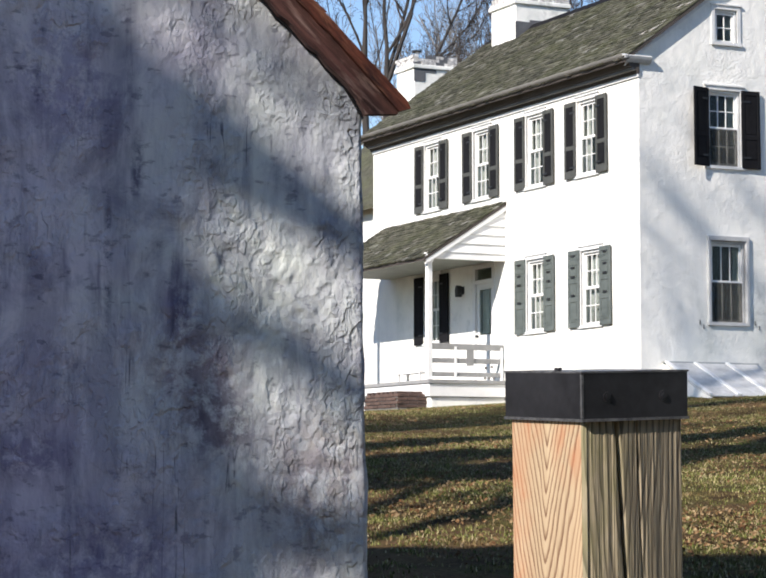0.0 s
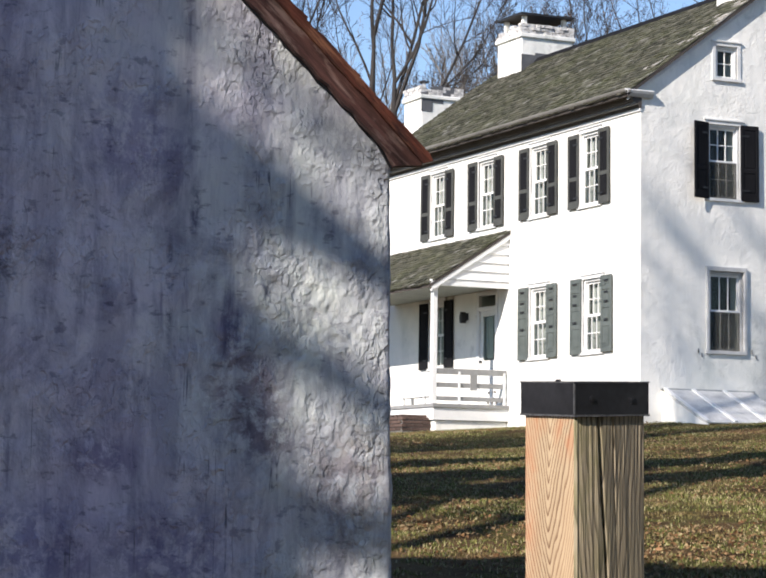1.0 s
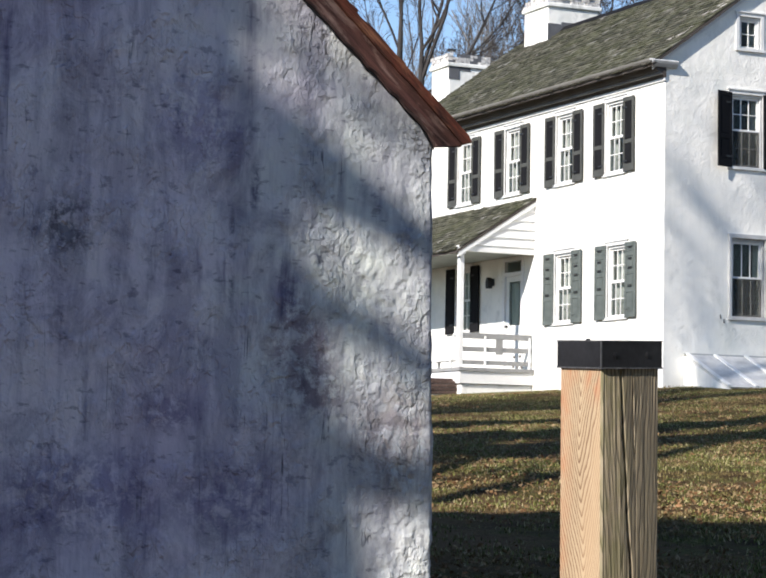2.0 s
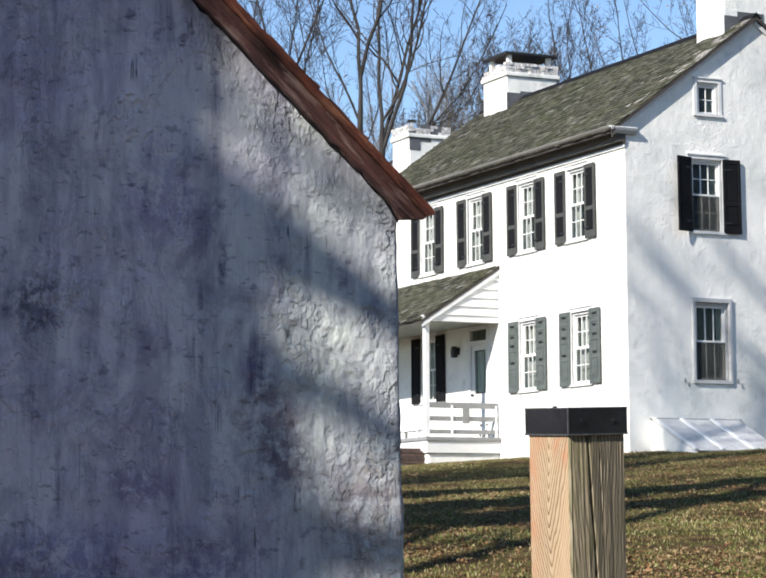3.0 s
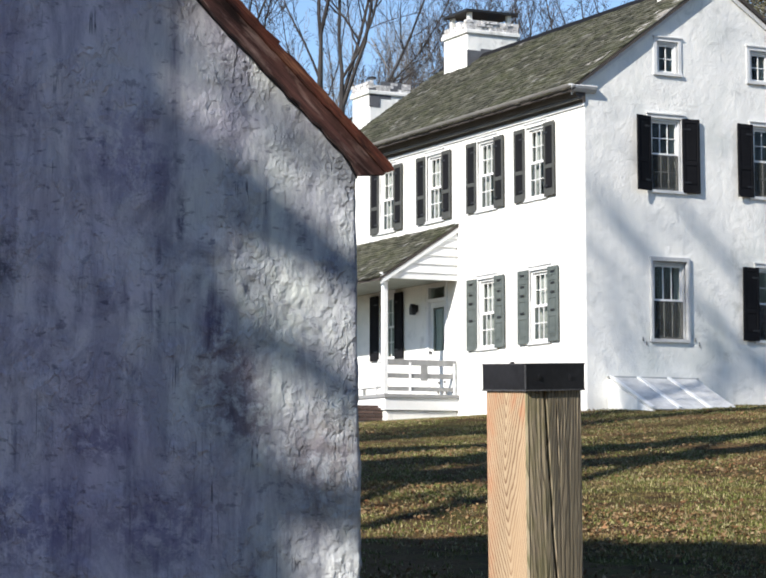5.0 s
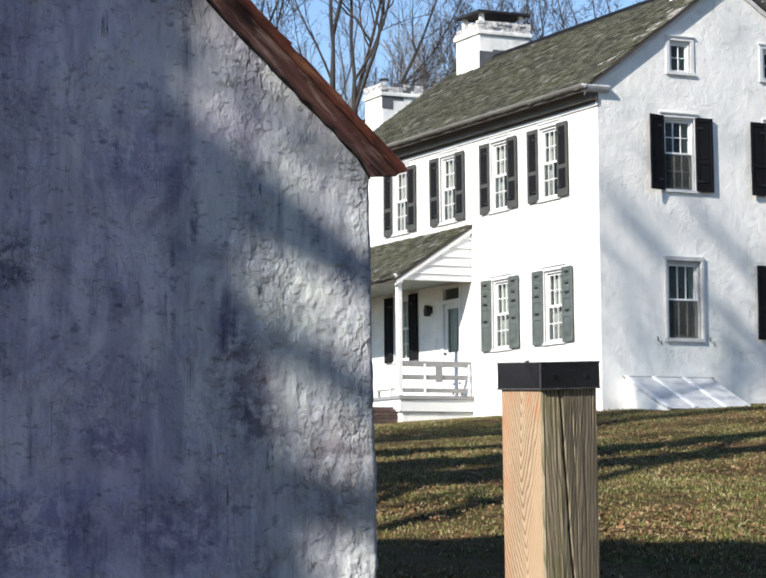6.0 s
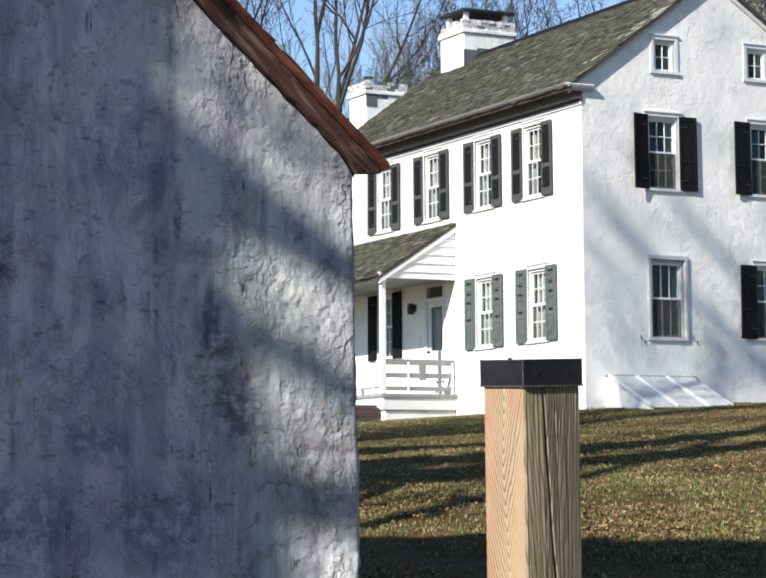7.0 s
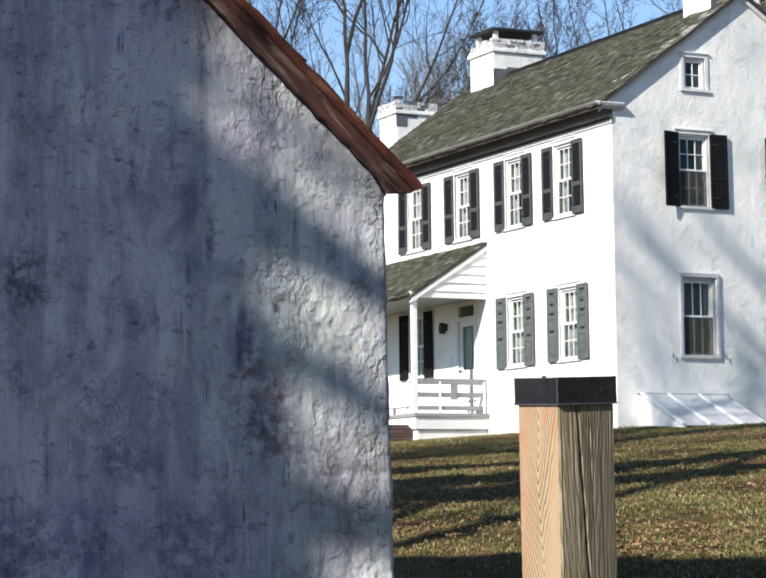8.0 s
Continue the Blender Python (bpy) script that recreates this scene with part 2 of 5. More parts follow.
def make_shingle(name, by_object):
    m, t, b = material(name, 0.9)
    b.inputs["Specular IOR Level"].default_value = 0.2
    if by_object:
        pick = t.nodes.new("ShaderNodeObjectInfo").outputs["Random"]
    else:
        pick = t.nodes.new("ShaderNodeNewGeometry").outputs["Random Per Island"]
    c = ramp(t, pick, [(0.0, (0.034, 0.034, 0.025)), (0.45, (0.067, 0.066, 0.049)), (0.85, (0.102, 0.100, 0.075)), (0.97, (0.135, 0.128, 0.106)), (1.0, (0.22, 0.215, 0.20))])
    geo = t.nodes.new("ShaderNodeNewGeometry")
    moss = node(t, "ShaderNodeTexNoise", Scale=1.3, Detail=6.0, Roughness=0.65)
    t.links.new(geo.outputs["Position"], moss.inputs["Vector"])
    c = blend(t, c, (0.078, 0.090, 0.030), ramp(t, moss.outputs[0], [(0.43, (0, 0, 0)), (0.66, (0.28, 0.28, 0.28))]))
    worn = node(t, "ShaderNodeTexNoise", Scale=7.0, Detail=5.0, Roughness=0.7)
    t.links.new(geo.outputs["Position"], worn.inputs["Vector"])
    c = blend(t, c, ramp(t, worn.outputs[0], [(0.32, (0.45, 0.45, 0.45)), (0.6, (1.25, 1.25, 1.2))]), 0.85, "MULTIPLY")
    t.links.new(c, b.inputs["Base Color"])
    bump(t, b, fuzz(t, coords(t, (30, 4, 30)), 3, 3), 0.4, 0.01)
    return m


def make_rake(name, dark, paint, scuff):
    """Old brown paint along a sloping board: dark weathering, the paint and rubbed pale scuffs, drawn out along the board."""
    m, t, b = material(name, 0.65)
    b.inputs["Specular IOR Level"].default_value = 0.25
    lie = t.nodes.new("ShaderNodeMapping")
    lie.inputs["Rotation"].default_value = (0.785, 0, 0)
    t.links.new(t.nodes.new("ShaderNodeTexCoord").outputs["Object"], lie.inputs[0])

    def drawn(scale, stretch, detail, distort):
        mp = t.nodes.new("ShaderNodeMapping")
        mp.inputs["Scale"].default_value = stretch
        t.links.new(lie.outputs[0], mp.inputs[0])
        return fuzz(t, mp.outputs[0], scale, detail, 0.65, distort)
    broad, grain, rub = drawn(7, (1, 0.35, 1.5), 5, 0.3), drawn(60, (1, 0.12, 1.5), 4, 0.1), drawn(19, (1, 0.22, 1.3), 5, 0.4)
    c = ramp(t, broad, [(0.33, dark), (0.52, paint), (0.72, [1.25 * v for v in paint])])
    c = blend(t, c, ramp(t, grain, [(0.33, (0.35, 0.33, 0.32)), (0.62, (1.2, 1.2, 1.2))]), 0.85, "MULTIPLY")
    c = blend(t, c, scuff, ramp(t, rub, [(0.51, (0, 0, 0)), (0.66, (0.8, 0.8, 0.8))]))
    t.links.new(c, b.inputs["Base Color"])
    bump(t, b, grain, 0.7, 0.006)
    return m


def make_glass():
    m, t, b = material("window_glass", 0.03)
    t.nodes.remove(b)
    clear, gloss = node(t, "ShaderNodeBsdfTransparent"), node(t, "ShaderNodeBsdfGlossy", Roughness=0.03)
    clear.inputs[0].default_value = (0.86, 0.9, 0.88, 1)
    mix = t.nodes.new("ShaderNodeMixShader")
    mix.inputs[0].default_value = 0.022
    t.links.new(clear.outputs[0], mix.inputs[1])
    t.links.new(gloss.outputs[0], mix.inputs[2])
    t.links.new(mix.outputs[0], t.nodes["Material Output"].inputs[0])
    return m


def make_screen():
    m, t, b = material("insect_screen", 0.8)
    weave = fuzz(t, coords(t), 9, 3)
    t.links.new(ramp(t, weave, [(0.3, (0.028, 0.032, 0.030)), (0.7, (0.055, 0.060, 0.056))]), b.inputs["Base Color"])
    mix = t.nodes.new("ShaderNodeMixShader")
    mix.inputs[0].default_value = 0.6
    t.links.new(node(t, "ShaderNodeBsdfTransparent").outputs[0], mix.inputs[1])
    t.links.new(b.outputs[0], mix.inputs[2])
    t.links.new(mix.outputs[0], t.nodes["Material Output"].inputs[0])
    return m


def make_lawn():
    m, t, b = material("lawn_soil", 0.95)
    b.inputs["Specular IOR Level"].default_value = 0.02
    v = coords(t)
    broad, mid, fine = fuzz(t, v, 0.35, 5, 0.6), fuzz(t, v, 2.3, 5, 0.6), fuzz(t, v, 22, 4, 0.65)
    c = ramp(t, mid, [(0.36, (0.052, 0.034, 0.018)), (0.5, (0.095, 0.068, 0.032)), (0.64, (0.092, 0.088, 0.030))])
    c = blend(t, c, (0.15, 0.092, 0.048), ramp(t, broad, [(0.47, (0, 0, 0)), (0.62, (0.85, 0.85, 0.85))]))
    c = blend(t, c, ramp(t, fine, [(0.3, (0.5, 0.5, 0.5)), (0.7, (1.3, 1.3, 1.3))]), 0.8, "MULTIPLY")
    t.links.new(c, b.inputs["Base Color"])
    bump(t, b, fine, 0.8, 0.06)
    return m


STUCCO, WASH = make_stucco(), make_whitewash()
WHITE = speckled("white_paint", (0.70, 0.70, 0.68), (0.82, 0.82, 0.80), 3.0, 0.55, 40, 0.15, 0.004)
TRIM = speckled("aged_white_trim", (0.55, 0.56, 0.55), (0.78, 0.78, 0.76), 5.0, 0.6, 60, 0.2, 0.004)
STORM = speckled("chalky_grey_trim", (0.36, 0.37, 0.37), (0.62, 0.62, 0.61), 6.0, 0.7, 60, 0.3, 0.004)
BROWN = make_rake("brown_rake_paint", (0.014, 0.006, 0.005), (0.080, 0.036, 0.029), (0.25, 0.17, 0.145))
RUST = make_rake("rust_brown_roof_edge", (0.018, 0.005, 0.004), (0.115, 0.034, 0.018), (0.24, 0.105, 0.055))
RIM = speckled("flaking_whitewashed_brick", (0.22, 0.21, 0.19), (0.90, 0.89, 0.87), 11.0, 0.9, 17, 1.0, 0.03)
GUTTER = speckled("weathered_gutter", (0.10, 0.095, 0.085), (0.21, 0.20, 0.18), 2.0, 0.7, 30, 0.3, 0.006)
CORNICE = speckled("dark_brown_cornice", (0.035, 0.028, 0.024), (0.075, 0.062, 0.052), 2.0, 0.7, 30, 0.3, 0.006)
BLACK = speckled("black_shutter_paint", (0.005, 0.005, 0.006), (0.013, 0.013, 0.015), 4.0, 0.8, 60, 0.2, 0.003)
BLACK.node_tree.nodes["Principled BSDF"].inputs["Specular IOR Level"].default_value = 0.15
SLATE = speckled("charcoal_shutter_paint", (0.032, 0.034, 0.031), (0.075, 0.078, 0.070), 4.0, 0.75, 60, 0.2, 0.003)
GREEN = speckled("grey_green_shutter_paint", (0.062, 0.076, 0.070), (0.122, 0.140, 0.130), 5.0, 0.6, 60, 0.25, 0.003)
IRON = speckled("black_iron", (0.012, 0.012, 0.013), (0.03, 0.03, 0.032), 20.0, 0.5, 90, 0.25, 0.002, metal=0.3)
CAPMETAL = speckled("black_powder_coat", (0.014, 0.014, 0.016), (0.04, 0.04, 0.045), 14.0, 0.28, 90, 0.08, 0.001, metal=0.35)
# Paler than the cap: the highlight along its edges is in this colour.
EDGE_HIGHLIGHT = speckled("edge_highlight_grey", (0.05, 0.05, 0.052), (0.22, 0.22, 0.225), 40.0, 0.3, 160, 0.3, 0.001, metal=0.5)
LEAD = speckled("lead_flashing", (0.07, 0.072, 0.078), (0.13, 0.133, 0.14), 5.0, 0.6, 50, 0.2, 0.003)
BRICK = speckled("old_red_brick", (0.055, 0.036, 0.030), (0.12, 0.075, 0.058), 8.0, 0.9, 70, 0.5, 0.005, jitter=0.25)
DECKWOOD = speckled("grey_deck_paint", (0.32, 0.33, 0.32), (0.45, 0.46, 0.45), 4.0, 0.7, 50, 0.3, 0.004)
RAILPAINT = speckled("dull_grey_rail_paint", (0.20, 0.20, 0.195), (0.33, 0.33, 0.32), 4.0, 0.7, 50, 0.3, 0.004)
CEILPAINT = speckled("grey_green_ceiling_paint", (0.24, 0.26, 0.22), (0.34, 0.36, 0.31), 3.0, 0.7, 50, 0.2, 0.004)
CELLAR = speckled("pale_grey_cellar_door", (0.40, 0.40, 0.385), (0.70, 0.70, 0.68), 5.0, 0.6, 26, 0.3, 0.004)
CURTAIN = speckled("white_curtain", (0.20, 0.20, 0.19), (0.56, 0.55, 0.52), 3.0, 0.9, 25, 0.4, 0.01, stretch=(6, 6, 0.6))
# Darkness of the unlit rooms, put into the colour of floors and partitions.
DARKROOM = speckled("unlit_room_dark", (0.03, 0.028, 0.026), (0.06, 0.057, 0.054), 2.0, 0.9)
DOORPAINT = speckled("white_door_paint", (0.66, 0.66, 0.63), (0.78, 0.78, 0.75), 3.0, 0.45, 40, 0.1, 0.003)
BARK = speckled("grey_brown_bark", (0.020, 0.018, 0.017), (0.066, 0.058, 0.052), 5.0, 0.95, 45, 0.9, 0.03, stretch=(1, 1, 0.2))
TWIG = make_island("twig_bark", [(0, (0.028, 0.025, 0.025)), (0.6, (0.062, 0.055, 0.052)), (1, (0.115, 0.10, 0.095))])
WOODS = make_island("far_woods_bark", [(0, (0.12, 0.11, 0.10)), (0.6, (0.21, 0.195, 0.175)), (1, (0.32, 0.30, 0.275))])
DEADLEAF = make_island("dry_leaves", [(0, (0.13, 0.065, 0.032)), (0.35, (0.21, 0.125, 0.062)), (0.7, (0.29, 0.20, 0.11)), (0.93, (0.36, 0.27, 0.155)), (1, (0.31, 0.135, 0.065))])
BRUSH = make_island("winter_brush", [(0, (0.06, 0.06, 0.035)), (0.5, (0.13, 0.125, 0.075)), (0.85, (0.22, 0.21, 0.14)), (1, (0.4, 0.39, 0.33))])
NEEDLE = make_island("spruce_needles", [(0, (0.022, 0.034, 0.018)), (0.6, (0.045, 0.066, 0.032)), (1, (0.08, 0.10, 0.055))])
BLADE = make_island("grass_blades", [(0, (0.050, 0.060, 0.018)), (0.4, (0.145, 0.165, 0.042)), (0.7, (0.235, 0.232, 0.085)), (1, (0.50, 0.42, 0.25))], patch=(0.20, 0.125, 0.065))
FRESH = make_timber("fresh_sawn_pine", "Y", 0.067, 135.0, 38.0, ((0.50, 0.39, 0.25), (0.13, 0.055, 0.024)), (0.40, 0.27, 0.155), 0.25, (0.40, 0.15, 0.065), [(0.09, 0.15)], [(0.135, -0.095, 0.045, 0.06), (0.115, -0.012, 0.05, 0.03), (0.028, -0.03, 0.04, 0.05), (0.135, -0.19, 0.03, 0.06)])
AGED = make_timber("weathered_pine", "X", 0.050, 115.0, 8.0, ((0.42, 0.35, 0.24), (0.030, 0.022, 0.016)), (0.20, 0.175, 0.105), 0.5, (0.15, 0.145, 0.055), [(0.095, 0.03)])
SHINGLE, SHINGLE_REST = make_shingle("wood_shingle", True), make_shingle("wood_shingle_joined", False)
WORN = speckled("pale_worn_shingle", (0.10, 0.093, 0.08), (0.50, 0.47, 0.42), 16.0, 0.9, 55, 0.5, 0.006, jitter=0.3)
GLASS, SCREEN, LAWN = make_glass(), make_screen(), make_lawn()


# ---- mesh helpers ----
def mesh_object(name, verts, faces, mat, parent=None, label="", smooth=False):
    me = bpy.data.meshes.new(name)
    me.from_pydata([tuple(v) for v in verts], [], faces)
    for m in mat if isinstance(mat, (list, tuple)) else [mat]:
        me.materials.append(m)
    if smooth:
        me.polygons.foreach_set("use_smooth", [True] * len(me.polygons))
    me.update()
    ob = new(name, me)
    ob.parent = parent
    if label:
        tagged(ob, label)
    return ob


def part(name, bm, mat, parent, label="", bevel=0.0):
    """Links a bmesh as one mesh object under a thing or a part."""
    if bevel:
        bmesh.ops.bevel(bm, geom=[e for e in bm.edges if len(e.link_faces) == 2 and e.calc_face_angle(0) > 0.5], offset=bevel, segments=1, affect="EDGES")
    bmesh.ops.recalc_face_normals(bm, faces=bm.faces)
    me = bpy.data.meshes.new(name)
    bm.to_mesh(me)
    bm.free()
    for m in mat if isinstance(mat, (list, tuple)) else [mat]:
        me.materials.append(m)
    ob = new(name, me)
    ob.parent = parent
    if label:
        tagged(ob, label)
    return ob


def block(bm, a, b, m=None):
    """A box from corner a to corner b, turned by m."""
    made = bmesh.ops.create_cube(bm, size=1)["verts"]
    for v in made:
        v.co = Vector([a[k] + (b[k] - a[k]) * (v.co[k] + 0.5) for k in range(3)])
        if m is not None:
            v.co = m @ v.co
    return made


def blocks(*boxes):
    bm = bmesh.new()
    for a, b in boxes:
        block(bm, a, b)
    return bm


def prism(bm, outline, axis, lo, hi):
    """A solid whose outline lies across an axis: x takes (y, z) pairs, y takes (x, z) pairs, z takes (x, y)."""
    def place(p, s):
        return {"x": (s, *p), "y": (p[0], s, p[1]), "z": (*p, s)}[axis]
    low = [bm.verts.new(place(p, lo)) for p in outline]
    high = [bm.verts.new(place(p, hi)) for p in outline]
    bm.faces.new(low)
    bm.faces.new(high[::-1])
    for k in range(len(outline)):
        j = (k + 1) % len(outline)
        bm.faces.new((low[k], high[k], high[j], low[j]))
    return bm


def rod(bm, a, b, r, sides=8):
    a, b = Vector(a), Vector(b)
    q = (b - a).to_track_quat("Z", "Y").to_matrix()
    rings = [[bm.verts.new(p + q @ Vector((r * math.cos(k * math.tau / sides), r * math.sin(k * math.tau / sides), 0))) for k in range(sides)] for p in (a, b)]
    bm.faces.new(rings[0][::-1])
    bm.faces.new(rings[1])
    for k in range(sides):
        j = (k + 1) % sides
        bm.faces.new((rings[0][k], rings[0][j], rings[1][j], rings[1][k]))


def ground_z(x, y):
    rise = 0.5 * (x + math.sqrt(x * x + 1.0))
    far = math.hypot(x - 10, y + 5)
    hill = 0.10 * max(0.0, -x - 30) if x > -160 else 13.0
    flat = -0.07 * (0.85 * rise - 0.53 * max(min(y, 60), -60)) - 0.01 - 0.019 * min(max(-y, 0.0), 7.0)
    knoll = 26.0 * math.exp(-((x + 54.5) ** 2 + (y - 68.6) ** 2) / 648.0)
    flat -= 0.10 * math.exp(-((x - 1.0) / 7.0) ** 2 - ((y + 4.2) / 3.6) ** 2)
    return max(flat, -7.0) + knoll + hill * min(1.0, max(0.0, (far - 40) / 60)) + 0.02 * noise.noise((x * 0.5, y * 0.5, 0)) + 0.008 * noise.noise((x * 2.2, y * 2.2, 3))


# ---- ground ----
def make_ground():
    lines_x = sorted(set([-600, -400, -250, -180, -130, -100, -80, -65, -50, 50, 60, 80, 120, 200, 400, 600] + [round(-40 + 0.4 * k, 2) for k in range(int(84 / 0.4) + 1)]))
    lines_y = sorted(set([-600, -400, -250, -150, -100, -70, -55, -45, 45, 60, 80, 120, 200, 400, 600] + [round(-38 + 0.5 * k, 2) for k in range(int(76 / 0.5) + 1)]))
    verts = [(x, y, ground_z(x, y)) for y in lines_y for x in lines_x]
    n = len(lines_x)
    faces = [(j * n + i, j * n + i + 1, (j + 1) * n + i + 1, (j + 1) * n + i) for j in range(len(lines_y) - 1) for i in range(n - 1)]
    ob = mesh_object("ground", verts, faces, LAWN, smooth=True)
    tagged(ob, "sloping winter lawn of patchy green grass and bare soil", "ground", kind="structure")
    return ob


ground = make_ground()

# ---- the white farmhouse ----
HX, HY = -11.45, 6.12            # far gable and back wall
RIDGE_Y, EAVE_K = 3.06, 0.74     # ridge line and front pitch
BACK_K = 0.66


def roof_z(y):
    return 6.45 + EAVE_K * y if y <= RIDGE_Y else 6.45 + EAVE_K * RIDGE_Y - BACK_K * (y - RIDGE_Y)


house = tagged(new("house"), "two-storey white stucco farmhouse with dark shutters and shingle roof", "house")

FRONT = Matrix(((1, 0, 0, 0), (0, 1, 0, 0), (0, 0, 1, 0), (0, 0, 0, 1)))
GABLE = Matrix(((0, -1, 0, 0), (1, 0, 0, 0), (0, 0, 1, 0), (0, 0, 0, 1)))


def pierced(width, low, high, holes, thick, cut=None):
    """A wall in its own plane, from (0, low) to (width, high), outside at y = 0, with holes (x0, x1, z0, z1) that go right through."""
    xs = sorted({0.0, width, *[h[0] for h in holes], *[h[1] for h in holes]})
    zs = sorted({low, high, *[h[2] for h in holes], *[h[3] for h in holes]})
    bm, made = bmesh.new(), {}

    def vert(x, y, z):
        key = (round(x, 4), round(y, 4), round(z, 4))
        if key not in made:
            made[key] = bm.verts.new(key)
        return made[key]

    solid = {}
    for i in range(len(xs) - 1):
        for j in range(len(zs) - 1):
            mx, mz = (xs[i] + xs[i + 1]) / 2, (zs[j] + zs[j + 1]) / 2
            solid[i, j] = not any(h[0] < mx < h[1] and h[2] < mz < h[3] for h in holes)
    for (i, j), full in solid.items():
        if not full:
            continue
        x0, x1, z0, z1 = xs[i], xs[i + 1], zs[j], zs[j + 1]
        bm.faces.new([vert(x0, 0, z0), vert(x1, 0, z0), vert(x1, 0, z1), vert(x0, 0, z1)])
        bm.faces.new([vert(x0, thick, z1), vert(x1, thick, z1), vert(x1, thick, z0), vert(x0, thick, z0)])
        for di, dj, a, b in ((-1, 0, (x0, z1), (x0, z0)), (1, 0, (x1, z0), (x1, z1)), (0, -1, (x0, z0), (x1, z0)), (0, 1, (x1, z1), (x0, z1))):
            if not solid.get((i + di, j + dj), False):
                bm.faces.new([vert(a[0], 0, a[1]), vert(a[0], thick, a[1]), vert(b[0], thick, b[1]), vert(b[0], 0, b[1])])
    if cut:
        for co, no in cut:
            geom = bm.verts[:] + bm.edges[:] + bm.faces[:]
            made_cut = bmesh.ops.bisect_plane(bm, geom=geom, plane_co=co, plane_no=no, clear_outer=True)
            bmesh.ops.edgeloop_fill(bm, edges=[e for e in made_cut["geom_cut"] if isinstance(e, bmesh.types.BMEdge) and e.is_boundary])
    return bm


# openings: centre along the wall, half width, bottom, top
FRONT_UPPER = [-1.865, -3.89, -6.167, -8.45]
FRONT_LOWER = [-1.757, -3.89, -8.44]
FRONT_HOLES = [(c - 0.36, c + 0.36, 4.26, 5.70) for c in FRONT_UPPER] + [(c - 0.36, c + 0.36, 1.37, 2.80) for c in FRONT_LOWER] + [(-6.56, -5.62, 0.43, 2.88)]
GABLE_MAIN = [(1.86, 4.29, 5.72), (4.31, 4.29, 5.72), (4.38, 1.40, 2.86)]
GABLE_HOLES = [(c - 0.36, c + 0.36, a, b) for c, a, b in GABLE_MAIN] + [(1.52, 2.29, 1.36, 2.88), (1.67, 2.17, 6.63, 7.26), (3.90, 4.40, 6.63, 7.26)]

wall_front = part("wall", pierced(-HX, -1.0, 6.1, [(a - HX, b - HX, c, d) for a, b, c, d in FRONT_HOLES], 0.42), STUCCO, house, "rough white stucco front wall")
wall_front.matrix_basis = Matrix.Translation((HX, 0, 0))
slopes = [((0, 0, 6.38), Vector((-EAVE_K, 0, 1))), ((HY, 0, roof_z(HY) - 0.07), Vector((BACK_K, 0, 1)))]
wall_gable = part("wall", pierced(HY - 0.42, -1.0, 9.2, [(a - 0.42, b - 0.42, c, d) for a, b, c, d in GABLE_HOLES], 0.42, [(Vector(co) - Vector((0.42, 0, 0)), no) for co, no in slopes]), STUCCO, house, "rough white stucco gable wall with tree shadows")
wall_gable.matrix_basis = Matrix.Translation((0, 0.42, 0)) @ GABLE
far_gable = part("wall", pierced(HY - 0.42, -1.0, 9.2, [], 0.42, [(Vector(co) - Vector((0.42, 0, 0)), no) for co, no in slopes]), STUCCO, house)
far_gable.matrix_basis = Matrix.Translation((HX + 0.42, 0.42, 0)) @ GABLE
part("wall", blocks(((HX + 0.43, HY - 0.42, -1.0), (-0.43, HY - 0.002, 6.3))), STUCCO, house)
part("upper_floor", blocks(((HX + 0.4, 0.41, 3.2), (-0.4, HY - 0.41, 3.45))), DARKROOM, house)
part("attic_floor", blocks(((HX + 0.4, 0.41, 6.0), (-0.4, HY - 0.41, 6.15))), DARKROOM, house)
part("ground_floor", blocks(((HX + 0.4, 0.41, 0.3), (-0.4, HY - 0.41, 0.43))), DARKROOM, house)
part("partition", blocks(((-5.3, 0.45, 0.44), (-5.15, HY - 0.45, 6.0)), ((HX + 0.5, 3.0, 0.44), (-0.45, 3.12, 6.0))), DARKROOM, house)


